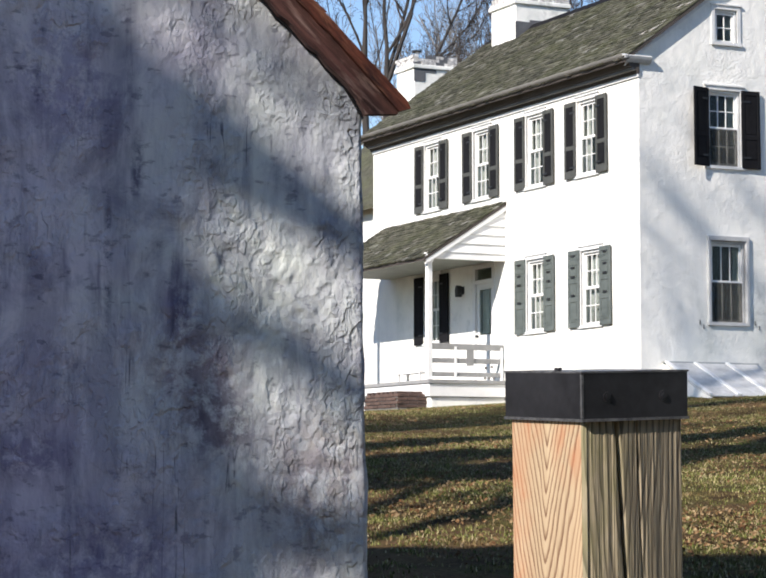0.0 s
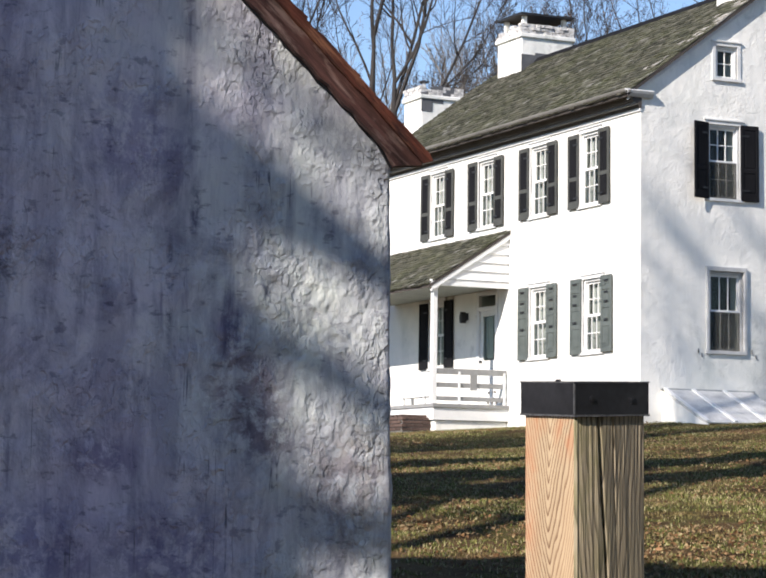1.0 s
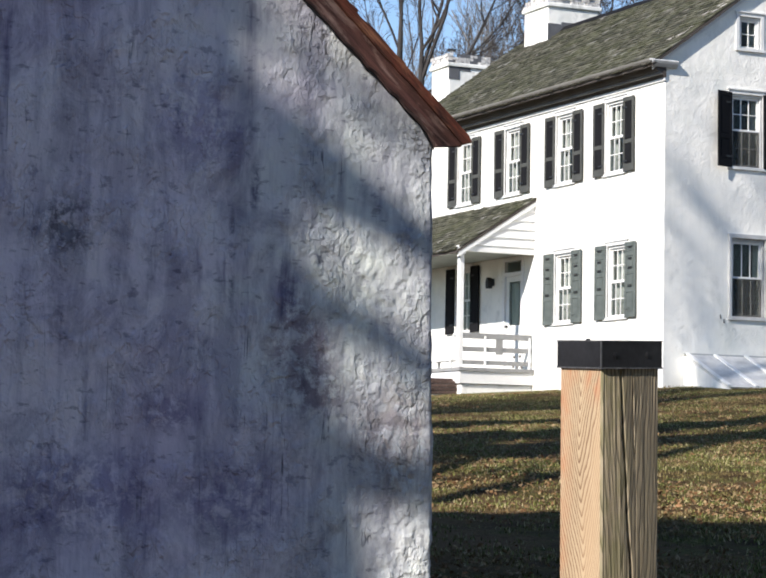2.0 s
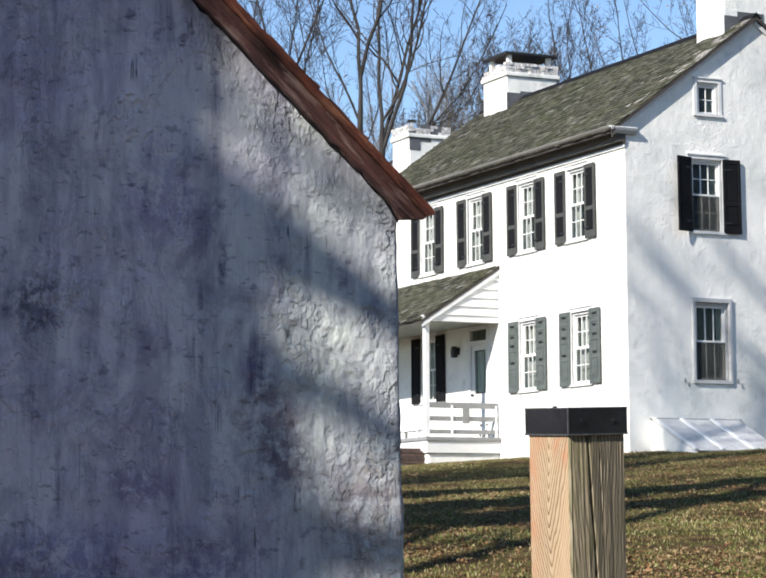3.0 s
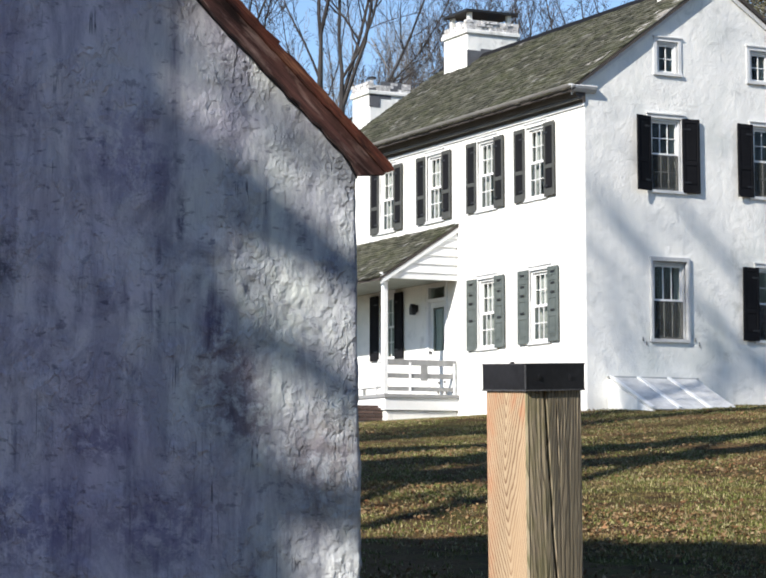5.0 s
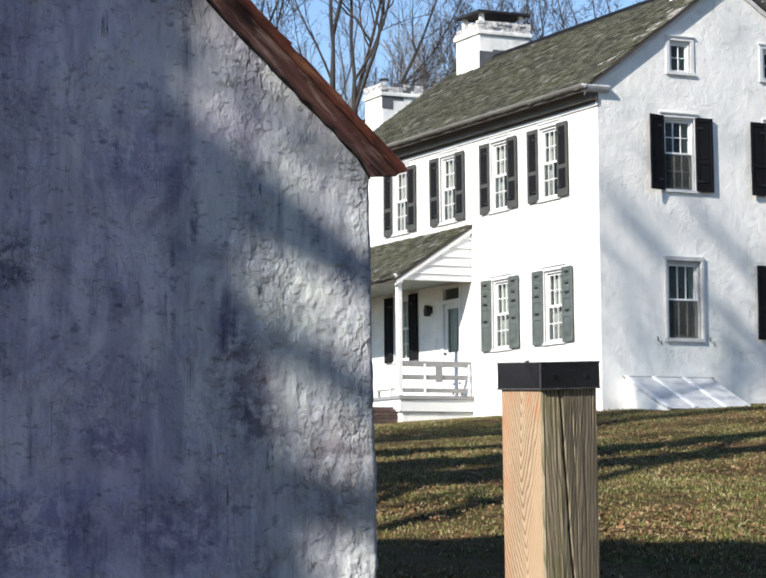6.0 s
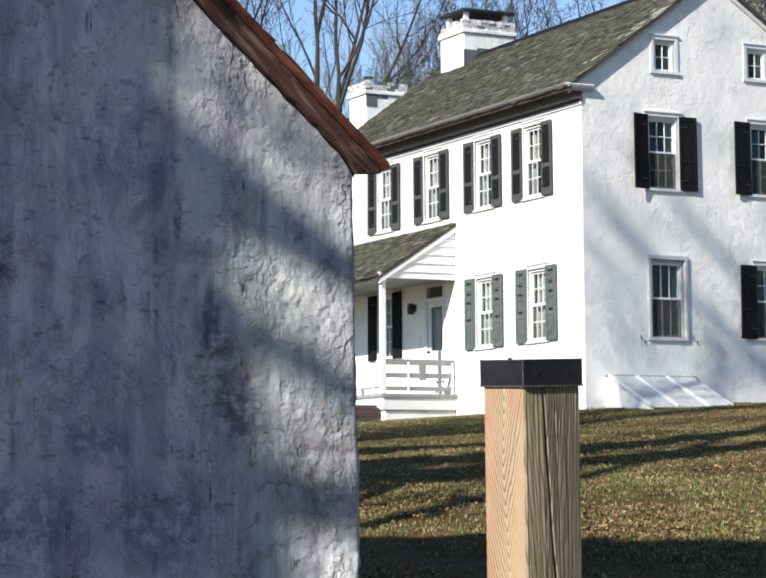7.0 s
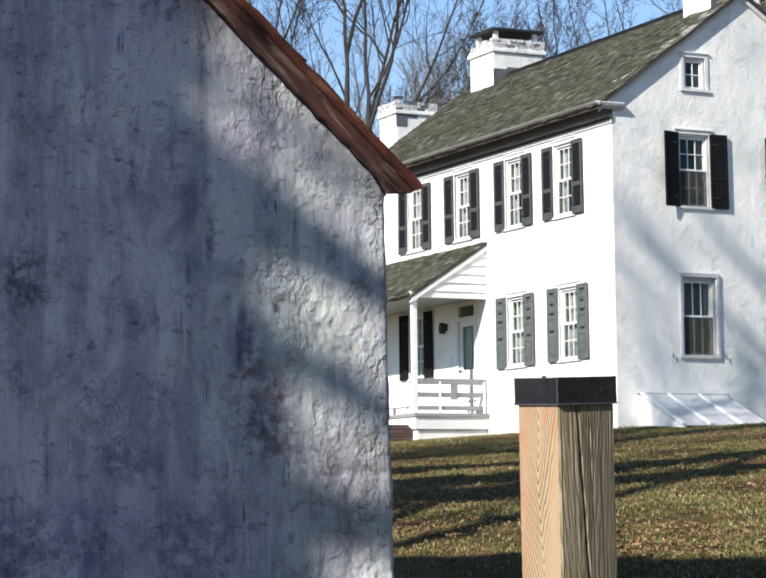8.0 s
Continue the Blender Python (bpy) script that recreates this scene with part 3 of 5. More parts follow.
def window_frame(w, h, cols, rows, name="window", casing=0.075, meeting=True, trim=TRIM, label=""):
    """A sash window round (0, 0) at the foot of its opening: casing, sashes with glazing bars, sill, panes and a curtain."""
    x = w / 2
    full = w + 2 * casing
    bm = pierced(full, 0.0, h + casing, [(casing, full - casing, 0.0, h)], 0.042)
    bmesh.ops.translate(bm, vec=(-full / 2, -0.022, 0), verts=bm.verts)
    win = part(name, bm, trim, house, label)
    bm = pierced(w, 0.0, h, [(0.045, w - 0.045, 0.0, h - 0.05)], 0.12)
    bmesh.ops.translate(bm, vec=(-x, 0.022, 0), verts=bm.verts)
    part("jamb", bm, trim, win)
    part("sill", blocks(((-x - casing - 0.015, -0.045, -0.055), (x + casing + 0.015, 0.14, 0.0))), trim, win)
    part("drip_cap", blocks(((-x - casing - 0.02, -0.045, h + casing), (x + casing + 0.02, 0.02, h + casing + 0.025))), trim, win)
    inner, mid = x - 0.045, h * 0.5
    spans = [(0.0, mid + 0.02, 0.03), (mid - 0.02, h - 0.05, 0.064)] if meeting else [(0.0, h - 0.05, 0.05)]
    for n, (z0, z1, y) in enumerate(spans):
        bm = bmesh.new()
        for a, b in (((-inner, y, z0), (-inner + 0.045, y + 0.03, z1)), ((inner - 0.045, y, z0), (inner, y + 0.03, z1)),
                     ((-inner + 0.045, y, z0), (inner - 0.045, y + 0.03, z0 + 0.05)), ((-inner + 0.045, y, z1 - 0.045), (inner - 0.045, y + 0.03, z1))):
            block(bm, a, b)
        gx0, gx1, gz0, gz1 = -inner + 0.045, inner - 0.045, z0 + 0.05, z1 - 0.045
        for k in range(1, cols):
            c = gx0 + (gx1 - gx0) * k / cols
            block(bm, (c - 0.008, y + 0.002, gz0), (c + 0.008, y + 0.028, gz1))
        for k in range(1, rows):
            c = gz0 + (gz1 - gz0) * k / rows
            block(bm, (gx0, y + 0.003, c - 0.008), (gx1, y + 0.027, c + 0.008))
        part("sash", bm, WHITE, win)
        for i in range(cols):
            for j in range(rows):
                p0 = (gx0 + (gx1 - gx0) * i / cols + 0.01, y + 0.012, gz0 + (gz1 - gz0) * j / rows + 0.01)
                p1 = (gx0 + (gx1 - gx0) * (i + 1) / cols - 0.01, y + 0.016, gz0 + (gz1 - gz0) * (j + 1) / rows - 0.01)
                pane = part("pane", blocks((p0, p1)), GLASS, win)
                pane.visible_shadow = False
    return win


def fit_screen(win, w, h):
    """A dull grey insect screen over the lower sash."""
    x = w / 2 - 0.05
    part("insect_screen", blocks(((-x, 0.020, 0.01), (x, 0.022, h * 0.5 - 0.01))), SCREEN, win, "grey insect screen").visible_shadow = False


def hang_curtain(win, w, h, bottom, top, gap, seed):
    """Two gathered curtain halves inside a window, with a gap between them."""
    rnd = random.Random(seed)
    for side in (-1, 1):
        n = 17
        far, near = side * (w / 2 - 0.03), side * gap
        verts = []
        for k in range(n):
            f = k / (n - 1)
            wave = 0.018 * math.sin(f * 17 + rnd.random())
            for z, pull in ((bottom, 1.0), (0.5 * (bottom + top), 0.97), (top, 1.0)):
                verts.append((far + (near - far) * f * pull, 0.165 + wave, z))
        faces = [(3 * k + j, 3 * k + 3 + j, 3 * k + 4 + j, 3 * k + 1 + j) for k in range(n - 1) for j in range(2)]
        c = mesh_object("curtain", verts, faces, CURTAIN, win, "gathered white curtain", True)
        thick = c.modifiers.new("thickness", "SOLIDIFY")
        thick.thickness = 0.006


def shutter(w, h, mat, style, label):
    """A shutter hinged along x = 0, its face towards -y: stiles and rails round recessed panels."""
    bm = bmesh.new()
    st = 0.06
    rails = {"two": [0.0, 0.40 * h, h], "four": [0.0, 0.36 * h, 0.60 * h, 0.84 * h, h]}[style]
    block(bm, (0, 0, 0), (st, 0.034, h))
    block(bm, (w - st, 0, 0), (w, 0.034, h))
    for k, z in enumerate(rails):
        lo = 0.0 if k == 0 else (h - 0.085 if k == len(rails) - 1 else z - 0.04)
        hi = {0: 0.15 if style == "two" else 0.085}.get(k, h if k == len(rails) - 1 else z + 0.04)
        block(bm, (st, 0.001, lo), (w - st, 0.033, hi))
    s = part("shutter", bm, mat, house, label, 0.003)
    for k in range(len(rails) - 1):
        lo = (0.15 if style == "two" else 0.085) if k == 0 else rails[k] + 0.04
        hi = h - 0.085 if k == len(rails) - 2 else rails[k + 1] - 0.04
        bm = blocks(((st, 0.012, lo), (w - st, 0.024, hi)))
        m = 0.03
        block(bm, (st + m, 0.005, lo + m), (w - st - m, 0.012, hi - m))
        part("panel", bm, BLACK if mat == SLATE else mat, s)
    for z in ([0.14 * h, 0.86 * h] if style == "two" else [0.12 * h, 0.88 * h]):
        part("hinge", blocks(((0.0, -0.006, z - 0.018), (w * 0.45, 0.0, z + 0.018))), IRON if style == "two" else mat, s)
    if style == "four":
        # Black bars that stand in for the shadows of the raised panels.
        for z in (0.42, 0.66, 0.78, 0.93):
            part("panel_shadow_bar", blocks(((0.36 * w, -0.008, z * h - 0.022), (0.70 * w, 0.001, z * h + 0.018))), IRON, s)
    return s


def spread(ob, places):
    """Puts a part at the first place and copies of it at the others."""
    ob.matrix_basis = places[0]
    return [ob] + [copy_thing(ob, m) for m in places[1:]]


W6 = window_frame(0.72, 1.44, 3, 2, label="white six-over-six sash window with curtains")
hang_curtain(W6, 0.72, 1.44, 0.02, 1.42, 0.055, 1)
spread(W6, [Matrix.Translation((c, 0, 4.26)) for c in FRONT_UPPER])
W6L = window_frame(0.72, 1.43, 3, 2, label="white six-over-six sash window with drawn curtains")
hang_curtain(W6L, 0.72, 1.43, 0.02, 1.41, 0.0, 2)
spread(W6L, [Matrix.Translation((c, 0, 1.37)) for c in FRONT_LOWER])
G6 = window_frame(0.72, 1.43, 3, 2, label="white six-over-six sash window with dark panes")
fit_screen(G6, 0.72, 1.43)
spread(G6, [GABLE @ Matrix.Translation((1.86, 0, 4.29)), GABLE @ Matrix.Translation((4.31, 0, 4.29))])
G6L = window_frame(0.72, 1.46, 3, 2, label="white six-over-six sash window with dark panes")
fit_screen(G6L, 0.72, 1.46)
G6L.matrix_basis = GABLE @ Matrix.Translation((4.38, 0, 1.40))
H1 = window_frame(0.77, 1.52, 3, 1, casing=0.065, trim=STORM, label="sash window with an outer chalky grey storm frame")
fit_screen(H1, 0.77, 1.52)
H1.matrix_basis = GABLE @ Matrix.Translation((1.905, 0, 1.36))
part("storm_frame", blocks(((-0.45, -0.052, -0.06), (-0.40, -0.024, 1.60)), ((0.40, -0.052, -0.06), (0.45, -0.024, 1.60)), ((-0.40, -0.052, 1.53), (0.40, -0.024, 1.60)), ((-0.40, -0.052, -0.06), (0.40, -0.047, -0.0))), STORM, H1)
ATTIC = window_frame(0.50, 0.63, 2, 2, casing=0.075, meeting=False, label="small four-pane attic window")
spread(ATTIC, [GABLE @ Matrix.Translation((1.92, 0, 6.63)), GABLE @ Matrix.Translation((4.15, 0, 6.63))])

# shutters: left leaf hinged at its left edge, right leaf turned round its right edge
SW = 0.40


SU = shutter(SW, 1.48, SLATE, "two", "charcoal panelled wooden shutter, fixed open")
SL = shutter(SW, 1.485, GREEN, "four", "faded grey-green panelled shutter with dark bars for the panels' shadows")
SG = shutter(SW, 1.475, BLACK, "two", "black panelled wooden shutter")
rng = random.Random(4)
used = {}


def hang_pair(proto, base, centre, low, ajar_left=0.0, ajar_right=0.0, gap=0.385):
    for side, ajar in ((-1, ajar_left), (1, ajar_right)):
        x = centre + side * gap
        tilt = Matrix.Rotation(radians(rng.uniform(-0.5, 0.5)), 4, "Y")
        m = base @ Matrix.Translation((x, -0.055, low)) @ Matrix.Rotation(radians(-side * (1.2 + ajar)), 4, "Z") @ tilt
        if side < 0:
            m = m @ Matrix.Diagonal((-1, 1, 1, 1))
        if proto.name in used:
            leaf = copy_thing(proto, Matrix())
        else:
            leaf, used[proto.name] = proto, True
        leaf.matrix_basis = m


for c in FRONT_UPPER:
    hang_pair(SU, FRONT, c, 4.228)
for c in FRONT_LOWER[:2]:
    hang_pair(SL, FRONT, c, 1.338)
hang_pair(SG, GABLE, 1.87, 4.263, 15.0, 0.4, 0.37)
hang_pair(SG, GABLE, 4.31, 4.263, 4.0, 0.4, 0.37)
hang_pair(SG, GABLE, 4.39, 1.377, 3.0, 0.4, 0.37)
hang_pair(SG, FRONT, FRONT_LOWER[2], 1.345, 0, 0, 0.41)
for c, z in ((1.28, 1.36), (1.36, 1.28), (2.50, 1.37), (2.59, 1.29)):
    part("shutter_dog", blocks(((0.0, c - 0.006, z - 0.05), (0.016, c + 0.006, z + 0.03)), ((0.014, c - 0.012, z - 0.05), (0.024, c + 0.012, z - 0.03))), GUTTER, house)


# roof shell, cornice and gutter
def roof_shell():
    bm = bmesh.new()
    lo, hi = HX - 0.09, 0.115
    back = HY + 0.3
    outline = [(-0.36, roof_z(-0.36) - 0.03), (RIDGE_Y, roof_z(RIDGE_Y) - 0.03), (back, roof_z(back) - 0.03), (back, roof_z(back) - 0.09), (RIDGE_Y, roof_z(RIDGE_Y) - 0.10), (-0.36, roof_z(-0.36) - 0.10)]
    prism(bm, outline, "x", lo, hi)
    return part("roof", bm, CORNICE, house, "mossy grey-brown wood shingle roof")


roof = roof_shell()
part("cornice", prism(bmesh.new(), [(-0.002, 5.90), (-0.05, 5.90), (-0.07, 5.96), (-0.20, 6.02), (-0.24, 6.10), (-0.32, 6.12), (-0.32, 6.17), (-0.002, 6.17)], "x", HX - 0.05, 0.035), CORNICE, house, "dark moulded wooden cornice")
part("frieze_strip", blocks(((HX, -0.155, 5.955), (0.03, -0.071, 5.998))), GUTTER, house, "weathered lighter strip under the cornice")
part("bed_moulding", blocks(((HX, -0.035, 5.84), (0.02, -0.002, 5.897))), TRIM, house)
bm = bmesh.new()
ring = [(-0.37 + 0.075 * math.cos(a), 6.21 + 0.075 * math.sin(a)) for a in [math.pi + k * math.pi / 8 for k in range(9)]]
prism(bm, ring + [(y * 0.9 - 0.037, z + 0.012) for y, z in ring[::-1]], "x", HX - 0.1, 0.13)
part("gutter", bm, GUTTER, house, "half-round weathered metal gutter")
part("cornice_return", prism(bmesh.new(), [(0.004, 6.09), (0.004, 6.25), (0.11, 6.225), (0.13, 6.20), (0.11, 6.15), (0.06, 6.09)], "y", -0.36, 0.22), STORM, house, "boxed grey cornice return")
part("gable_eave", prism(bmesh.new(), [(0.0, 6.0), (0.7, 6.0), (0.7, roof_z(0.7) - 0.105), (0.0, roof_z(0.0) - 0.105)], "x", -0.25, -0.0008), STUCCO, house)
part("eave_cheek", prism(bmesh.new(), [(-0.33, 6.172), (-0.001, 6.172), (-0.001, roof_z(0.0) - 0.105), (-0.33, roof_z(-0.33) - 0.105)], "x", -0.05, 0.0015), TRIM, house)
for lo, hi, y0, y1 in ((0.003, 0.012, -0.30, RIDGE_Y), (0.003, 0.05, RIDGE_Y, HY + 0.26), (HX - 0.02, HX - 0.004, -0.3, RIDGE_Y)):
    part("rake_board", prism(bmesh.new(), [(y0, roof_z(y0) - 0.105), (y1, roof_z(y1) - 0.105), (y1, roof_z(y1) - 0.20), (y0, roof_z(y0) - 0.20)], "x", lo, hi), TRIM, house)


# shingles: the stretch next to the gable as single pieces, the rest joined
def shingle_mesh(w, length, thick, mat, name="shingle"):
    bm = bmesh.new()
    prism(bm, [(0, 0), (0, thick), (length, 0.004), (length, 0)], "x", 0.002, w - 0.002)
    me = bpy.data.meshes.new(name)
    bmesh.ops.recalc_face_normals(bm, faces=bm.faces)
    bm.to_mesh(me)
    bm.free()
    me.materials.append(mat)
    return me


def lay_shingles(owner, x0, x1, foot, up, run, course, single_from, seed, pale=None, mats=(SHINGLE, SHINGLE_REST)):
    """Courses of shingles on a slope: foot is the line's (y, z), up the slope's unit (y, z)."""
    rnd = random.Random(seed)
    shapes = [shingle_mesh(w, course * 1.75, 0.030, mats[0]) for w in (0.11, 0.14, 0.17)]
    verts, faces, singles = [], [], 0
    for c in range(int(run / course)):
        s = c * course
        x = x0 + rnd.uniform(-0.08, 0.0)
        while x < x1 - 0.05:
            k = rnd.randrange(3)
            w = (0.11, 0.14, 0.17)[k]
            if x + w > x1:
                k, w = 0, 0.11
                x = x1 - w
            slip, lift = rnd.uniform(-0.018, 0.018), rnd.uniform(0.0, 0.016)
            side = 1 if up[0] > 0 else -1
            nrm = (-side * up[1], side * up[0])
            at = (x if side > 0 else x + w, foot[0] + (s + slip) * up[0] + lift * nrm[0], foot[1] + (s + slip) * up[1] + lift * nrm[1])
            m = Matrix(((side, 0, 0, at[0]), (0, up[0], nrm[0], at[1]), (0, up[1], nrm[1], at[2]), (0, 0, 0, 1))) @ Matrix.Rotation(radians(rnd.uniform(-0.8, 0.8)), 4, "Z")
            if x > single_from and singles < 300:
                worn = pale and x > x1 - 0.85 + 0.5 * rnd.random() and 0.9 < s and rnd.random() < (0.15 if s < 2.0 else 0.5 + 0.5 * noise.noise((x * 2.5, s * 1.5, 1)))
                ob = new("shingle", pale[k] if worn else shapes[k])
                ob.parent = owner
                ob.matrix_basis = m
                singles += 1
            else:
                n = len(verts)
                verts += [m @ v.co for v in shapes[k].vertices]
                faces += [tuple(n + i for i in p.vertices) for p in shapes[k].polygons]
            x += w
    if verts:
        tagged(mesh_object("shingle_field", verts, faces, mats[1], owner), kind="stuff")


slope = math.hypot(1, EAVE_K)
rear_y = HY + 0.3
rear_k = (roof_z(RIDGE_Y) - roof_z(rear_y)) / (rear_y - RIDGE_Y)
rear = math.hypot(1, rear_k)
lay_shingles(roof, HX - 0.1, 0.11, (rear_y, roof_z(rear_y) - 0.045), (-1 / rear, rear_k / rear), (rear_y - RIDGE_Y) * rear, 0.15, 99.0, 14)
PALE_SHINGLES = [shingle_mesh(w, 0.26, 0.032, WORN) for w in (0.11, 0.14, 0.17)]
lay_shingles(roof, HX - 0.1, 0.125, (-0.40, roof_z(-0.40) - 0.025), (1 / slope, EAVE_K / slope), (RIDGE_Y + 0.42) * slope, 0.15, -1.25, 11, PALE_SHINGLES)
part("ridge_board", prism(bmesh.new(), [(RIDGE_Y - 0.13, roof_z(RIDGE_Y - 0.13) + 0.02), (RIDGE_Y, roof_z(RIDGE_Y) + 0.05), (RIDGE_Y + 0.13, roof_z(RIDGE_Y + 0.13) + 0.02), (RIDGE_Y, roof_z(RIDGE_Y) - 0.02)], "x", HX - 0.1, 0.125), BLACK, roof)


# chimneys
def chimney(x0, x1, y0, y1, base, top, hood):
    ch = part("chimney", blocks(((x0, y0, base), (x1, y1, top - 0.34))), STUCCO, house, "whitewashed brick chimney", 0.02)
    part("corbel", blocks(((x0 - 0.05, y0 - 0.05, top - 0.34), (x1 + 0.05, y1 + 0.05, top - 0.24))), STUCCO, ch, bevel=0.015)
    bm = bmesh.new()
    rnd = random.Random(int(x0 * 10))
    for c in range(3):
        z0 = top - 0.24 + 0.08 * c
        for lo, hi, along_x in ((x0, x1, True), (y0, y1, False)):
            for far in (False, True):
                p = lo - 0.02 + (0.1 if c % 2 else 0.0)
                while p < hi + 0.01:
                    q = min(p + 0.205, hi + 0.02)
                    out = rnd.uniform(-0.01, 0.045)
                    if (c < 2 or rnd.random() > 0.22) and q - p > 0.03:
                        if along_x:
                            w0, w1 = (y1 - 0.12, y1 + out) if far else (y0 - out, y0 + 0.12)
                            block(bm, (p, w0, z0), (q - rnd.uniform(0.004, 0.02), w1, z0 + rnd.uniform(0.066, 0.078)))
                        else:
                            w0, w1 = (x1 - 0.12, x1 + out) if far else (x0 - out, x0 + 0.12)
                            block(bm, (w0, p, z0 + 0.002), (w1, q - rnd.uniform(0.004, 0.02), z0 + rnd.uniform(0.064, 0.076)))
                    p += 0.21
    block(bm, (x0 + 0.11, y0 + 0.11, top - 0.24), (x1 - 0.11, y1 - 0.11, top - 0.1))
    part("brick_rim", bm, RIM, ch, "crumbling whitewashed brick rim")
    steps = 3
    for k in range(steps):
        f0, f1 = k / steps, (k + 1) / steps
        ya, yb = y0 + (y1 - y0) * f0 * 0.8, y0 + (y1 - y0) * f1 * 0.8
        z = roof_z(min(yb, RIDGE_Y)) + 0.15
        part("flashing", blocks(((x1, ya, roof_z(ya) - 0.1), (x1 + 0.012, yb - 0.004, z))), LEAD, ch)
    if hood:
        for px in (x0 + 0.16, x1 - 0.16):
            for py in (y0 + 0.16, y1 - 0.16):
                part("leg", blocks(((px - 0.05, py - 0.05, top - 0.1), (px + 0.05, py + 0.05, top + 0.20))), STUCCO, ch)
        bm = blocks(((x0 - 0.02, y0 - 0.02, top + 0.20), (x1 + 0.02, y1 + 0.02, top + 0.25)))
        prism(bm, [(x0 + 0.12, top + 0.251), (x1 - 0.12, top + 0.251), (x1 - 0.3, top + 0.31), (x0 + 0.3, top + 0.31)], "y", y0 + 0.15, y1 - 0.15)
        part("hood", bm, IRON, ch, "flat black iron chimney hood")
    else:
        bm = bmesh.new()
        rod(bm, (x0 + 0.42, y0 + 0.35, top - 0.1), (x0 + 0.42, y0 + 0.35, top + 0.17), 0.05)
        flue = part("flue", bm, TRIM, ch)
        bm = bmesh.new()
        rod(bm, (x0 + 0.42, y0 + 0.35, top + 0.17), (x0 + 0.42, y0 + 0.35, top + 0.21), 0.13)
        part("cowl", bm, IRON, flue)
    return ch


chimney(-10.62, -9.46, 2.62, 4.0, 6.2, 9.55, True)
chimney(-1.36, -0.35, 2.60, 3.80, 6.2, 10.0, False)

# lower kitchen wing beyond the far gable
part("wing_wall", blocks(((-17.0, 0.6, -1.0), (HX - 0.01, 5.6, 5.0))), STUCCO, house)
part("wing_roof", prism(bmesh.new(), [(0.3, 4.8), (3.08, 7.55), (5.9, 4.8), (5.9, 4.7), (3.08, 7.42), (0.3, 4.7)], "x", -17.2, HX - 0.02), SHINGLE_REST, house)
chimney(-15.40, -14.42, 2.5, 3.66, 5.0, 8.86, False)

# ---- porch ----
PX0, PX1, PY = -10.6, -5.16, -1.77


def porch_z(y):
    return 4.09 + 0.64 * y


part("deck", blocks(((PX0, PY, 0.36), (PX1 + 0.06, -0.003, 0.43))), RAILPAINT, house, "grey-painted porch deck")
part("skirt_board", blocks(((PX0, PY + 0.03, 0.10), (PX1 + 0.02, PY + 0.06, 0.357)), ((PX1 - 0.01, PY + 0.062, 0.10), (PX1 + 0.02, -0.004, 0.357))), WHITE, house)
part("foundation", blocks(((PX0, PY + 0.08, -0.5), (PX1 - 0.03, -0.004, 0.098))), STUCCO, house, "whitewashed rubble porch foundation", 0.02)
for x in (PX1 - 0.11, PX0 + 0.1):
    post_part = part("porch_post", blocks(((x - 0.055, PY + 0.03, 0.43), (x + 0.055, PY + 0.14, 2.80))), WHITE, house, "square white porch post", 0.008)
    part("post_cap", blocks(((x - 0.075, PY + 0.01, 2.80), (x + 0.075, PY + 0.16, 2.86))), WHITE, post_part)
part("beam", blocks(((PX0, PY + 0.05, 2.86), (PX1, PY + 0.20, 2.99)), ((PX1 - 0.13, PY + 0.202, 2.86), (PX1, -0.004, 2.99))), WHITE, house)
part("porch_ceiling", blocks(((PX0, PY + 0.21, 2.90), (PX1 - 0.14, -0.004, 2.94))), CEILPAINT, house)
porch_roof = part("porch_roof", prism(bmesh.new(), [(PY - 0.11, porch_z(PY - 0.11) - 0.03), (-0.004, porch_z(0) - 0.03), (-0.004, porch_z(0) - 0.09), (PY - 0.11, porch_z(PY - 0.11) - 0.09)], "x", PX0 - 0.1, PX1 + 0.06), CORNICE, house, "sloping wood shingle porch roof")
ps = math.hypot(1, 0.64)
lay_shingles(porch_roof, PX0 - 0.1, PX1 + 0.07, (PY - 0.14, porch_z(PY - 0.14) - 0.02), (1 / ps, 0.64 / ps), (-PY + 0.16) * ps, 0.14, -7.6, 12)
part("rake_trim", prism(bmesh.new(), [(PY - 0.06, porch_z(PY - 0.06) - 0.095), (-0.005, porch_z(0) - 0.095), (-0.005, porch_z(0) - 0.19), (PY - 0.06, porch_z(PY - 0.06) - 0.19)], "x", PX1 - 0.01, PX1 + 0.05), WHITE, house)
part("eave_box", blocks(((PX0, PY - 0.07, 2.86), (PX1 + 0.04, PY + 0.04, 2.90)), ((PX1 - 0.06, PY - 0.05, 2.902), (PX1 + 0.045, PY + 0.04, 2.97))), WHITE, house)
z = 2.995
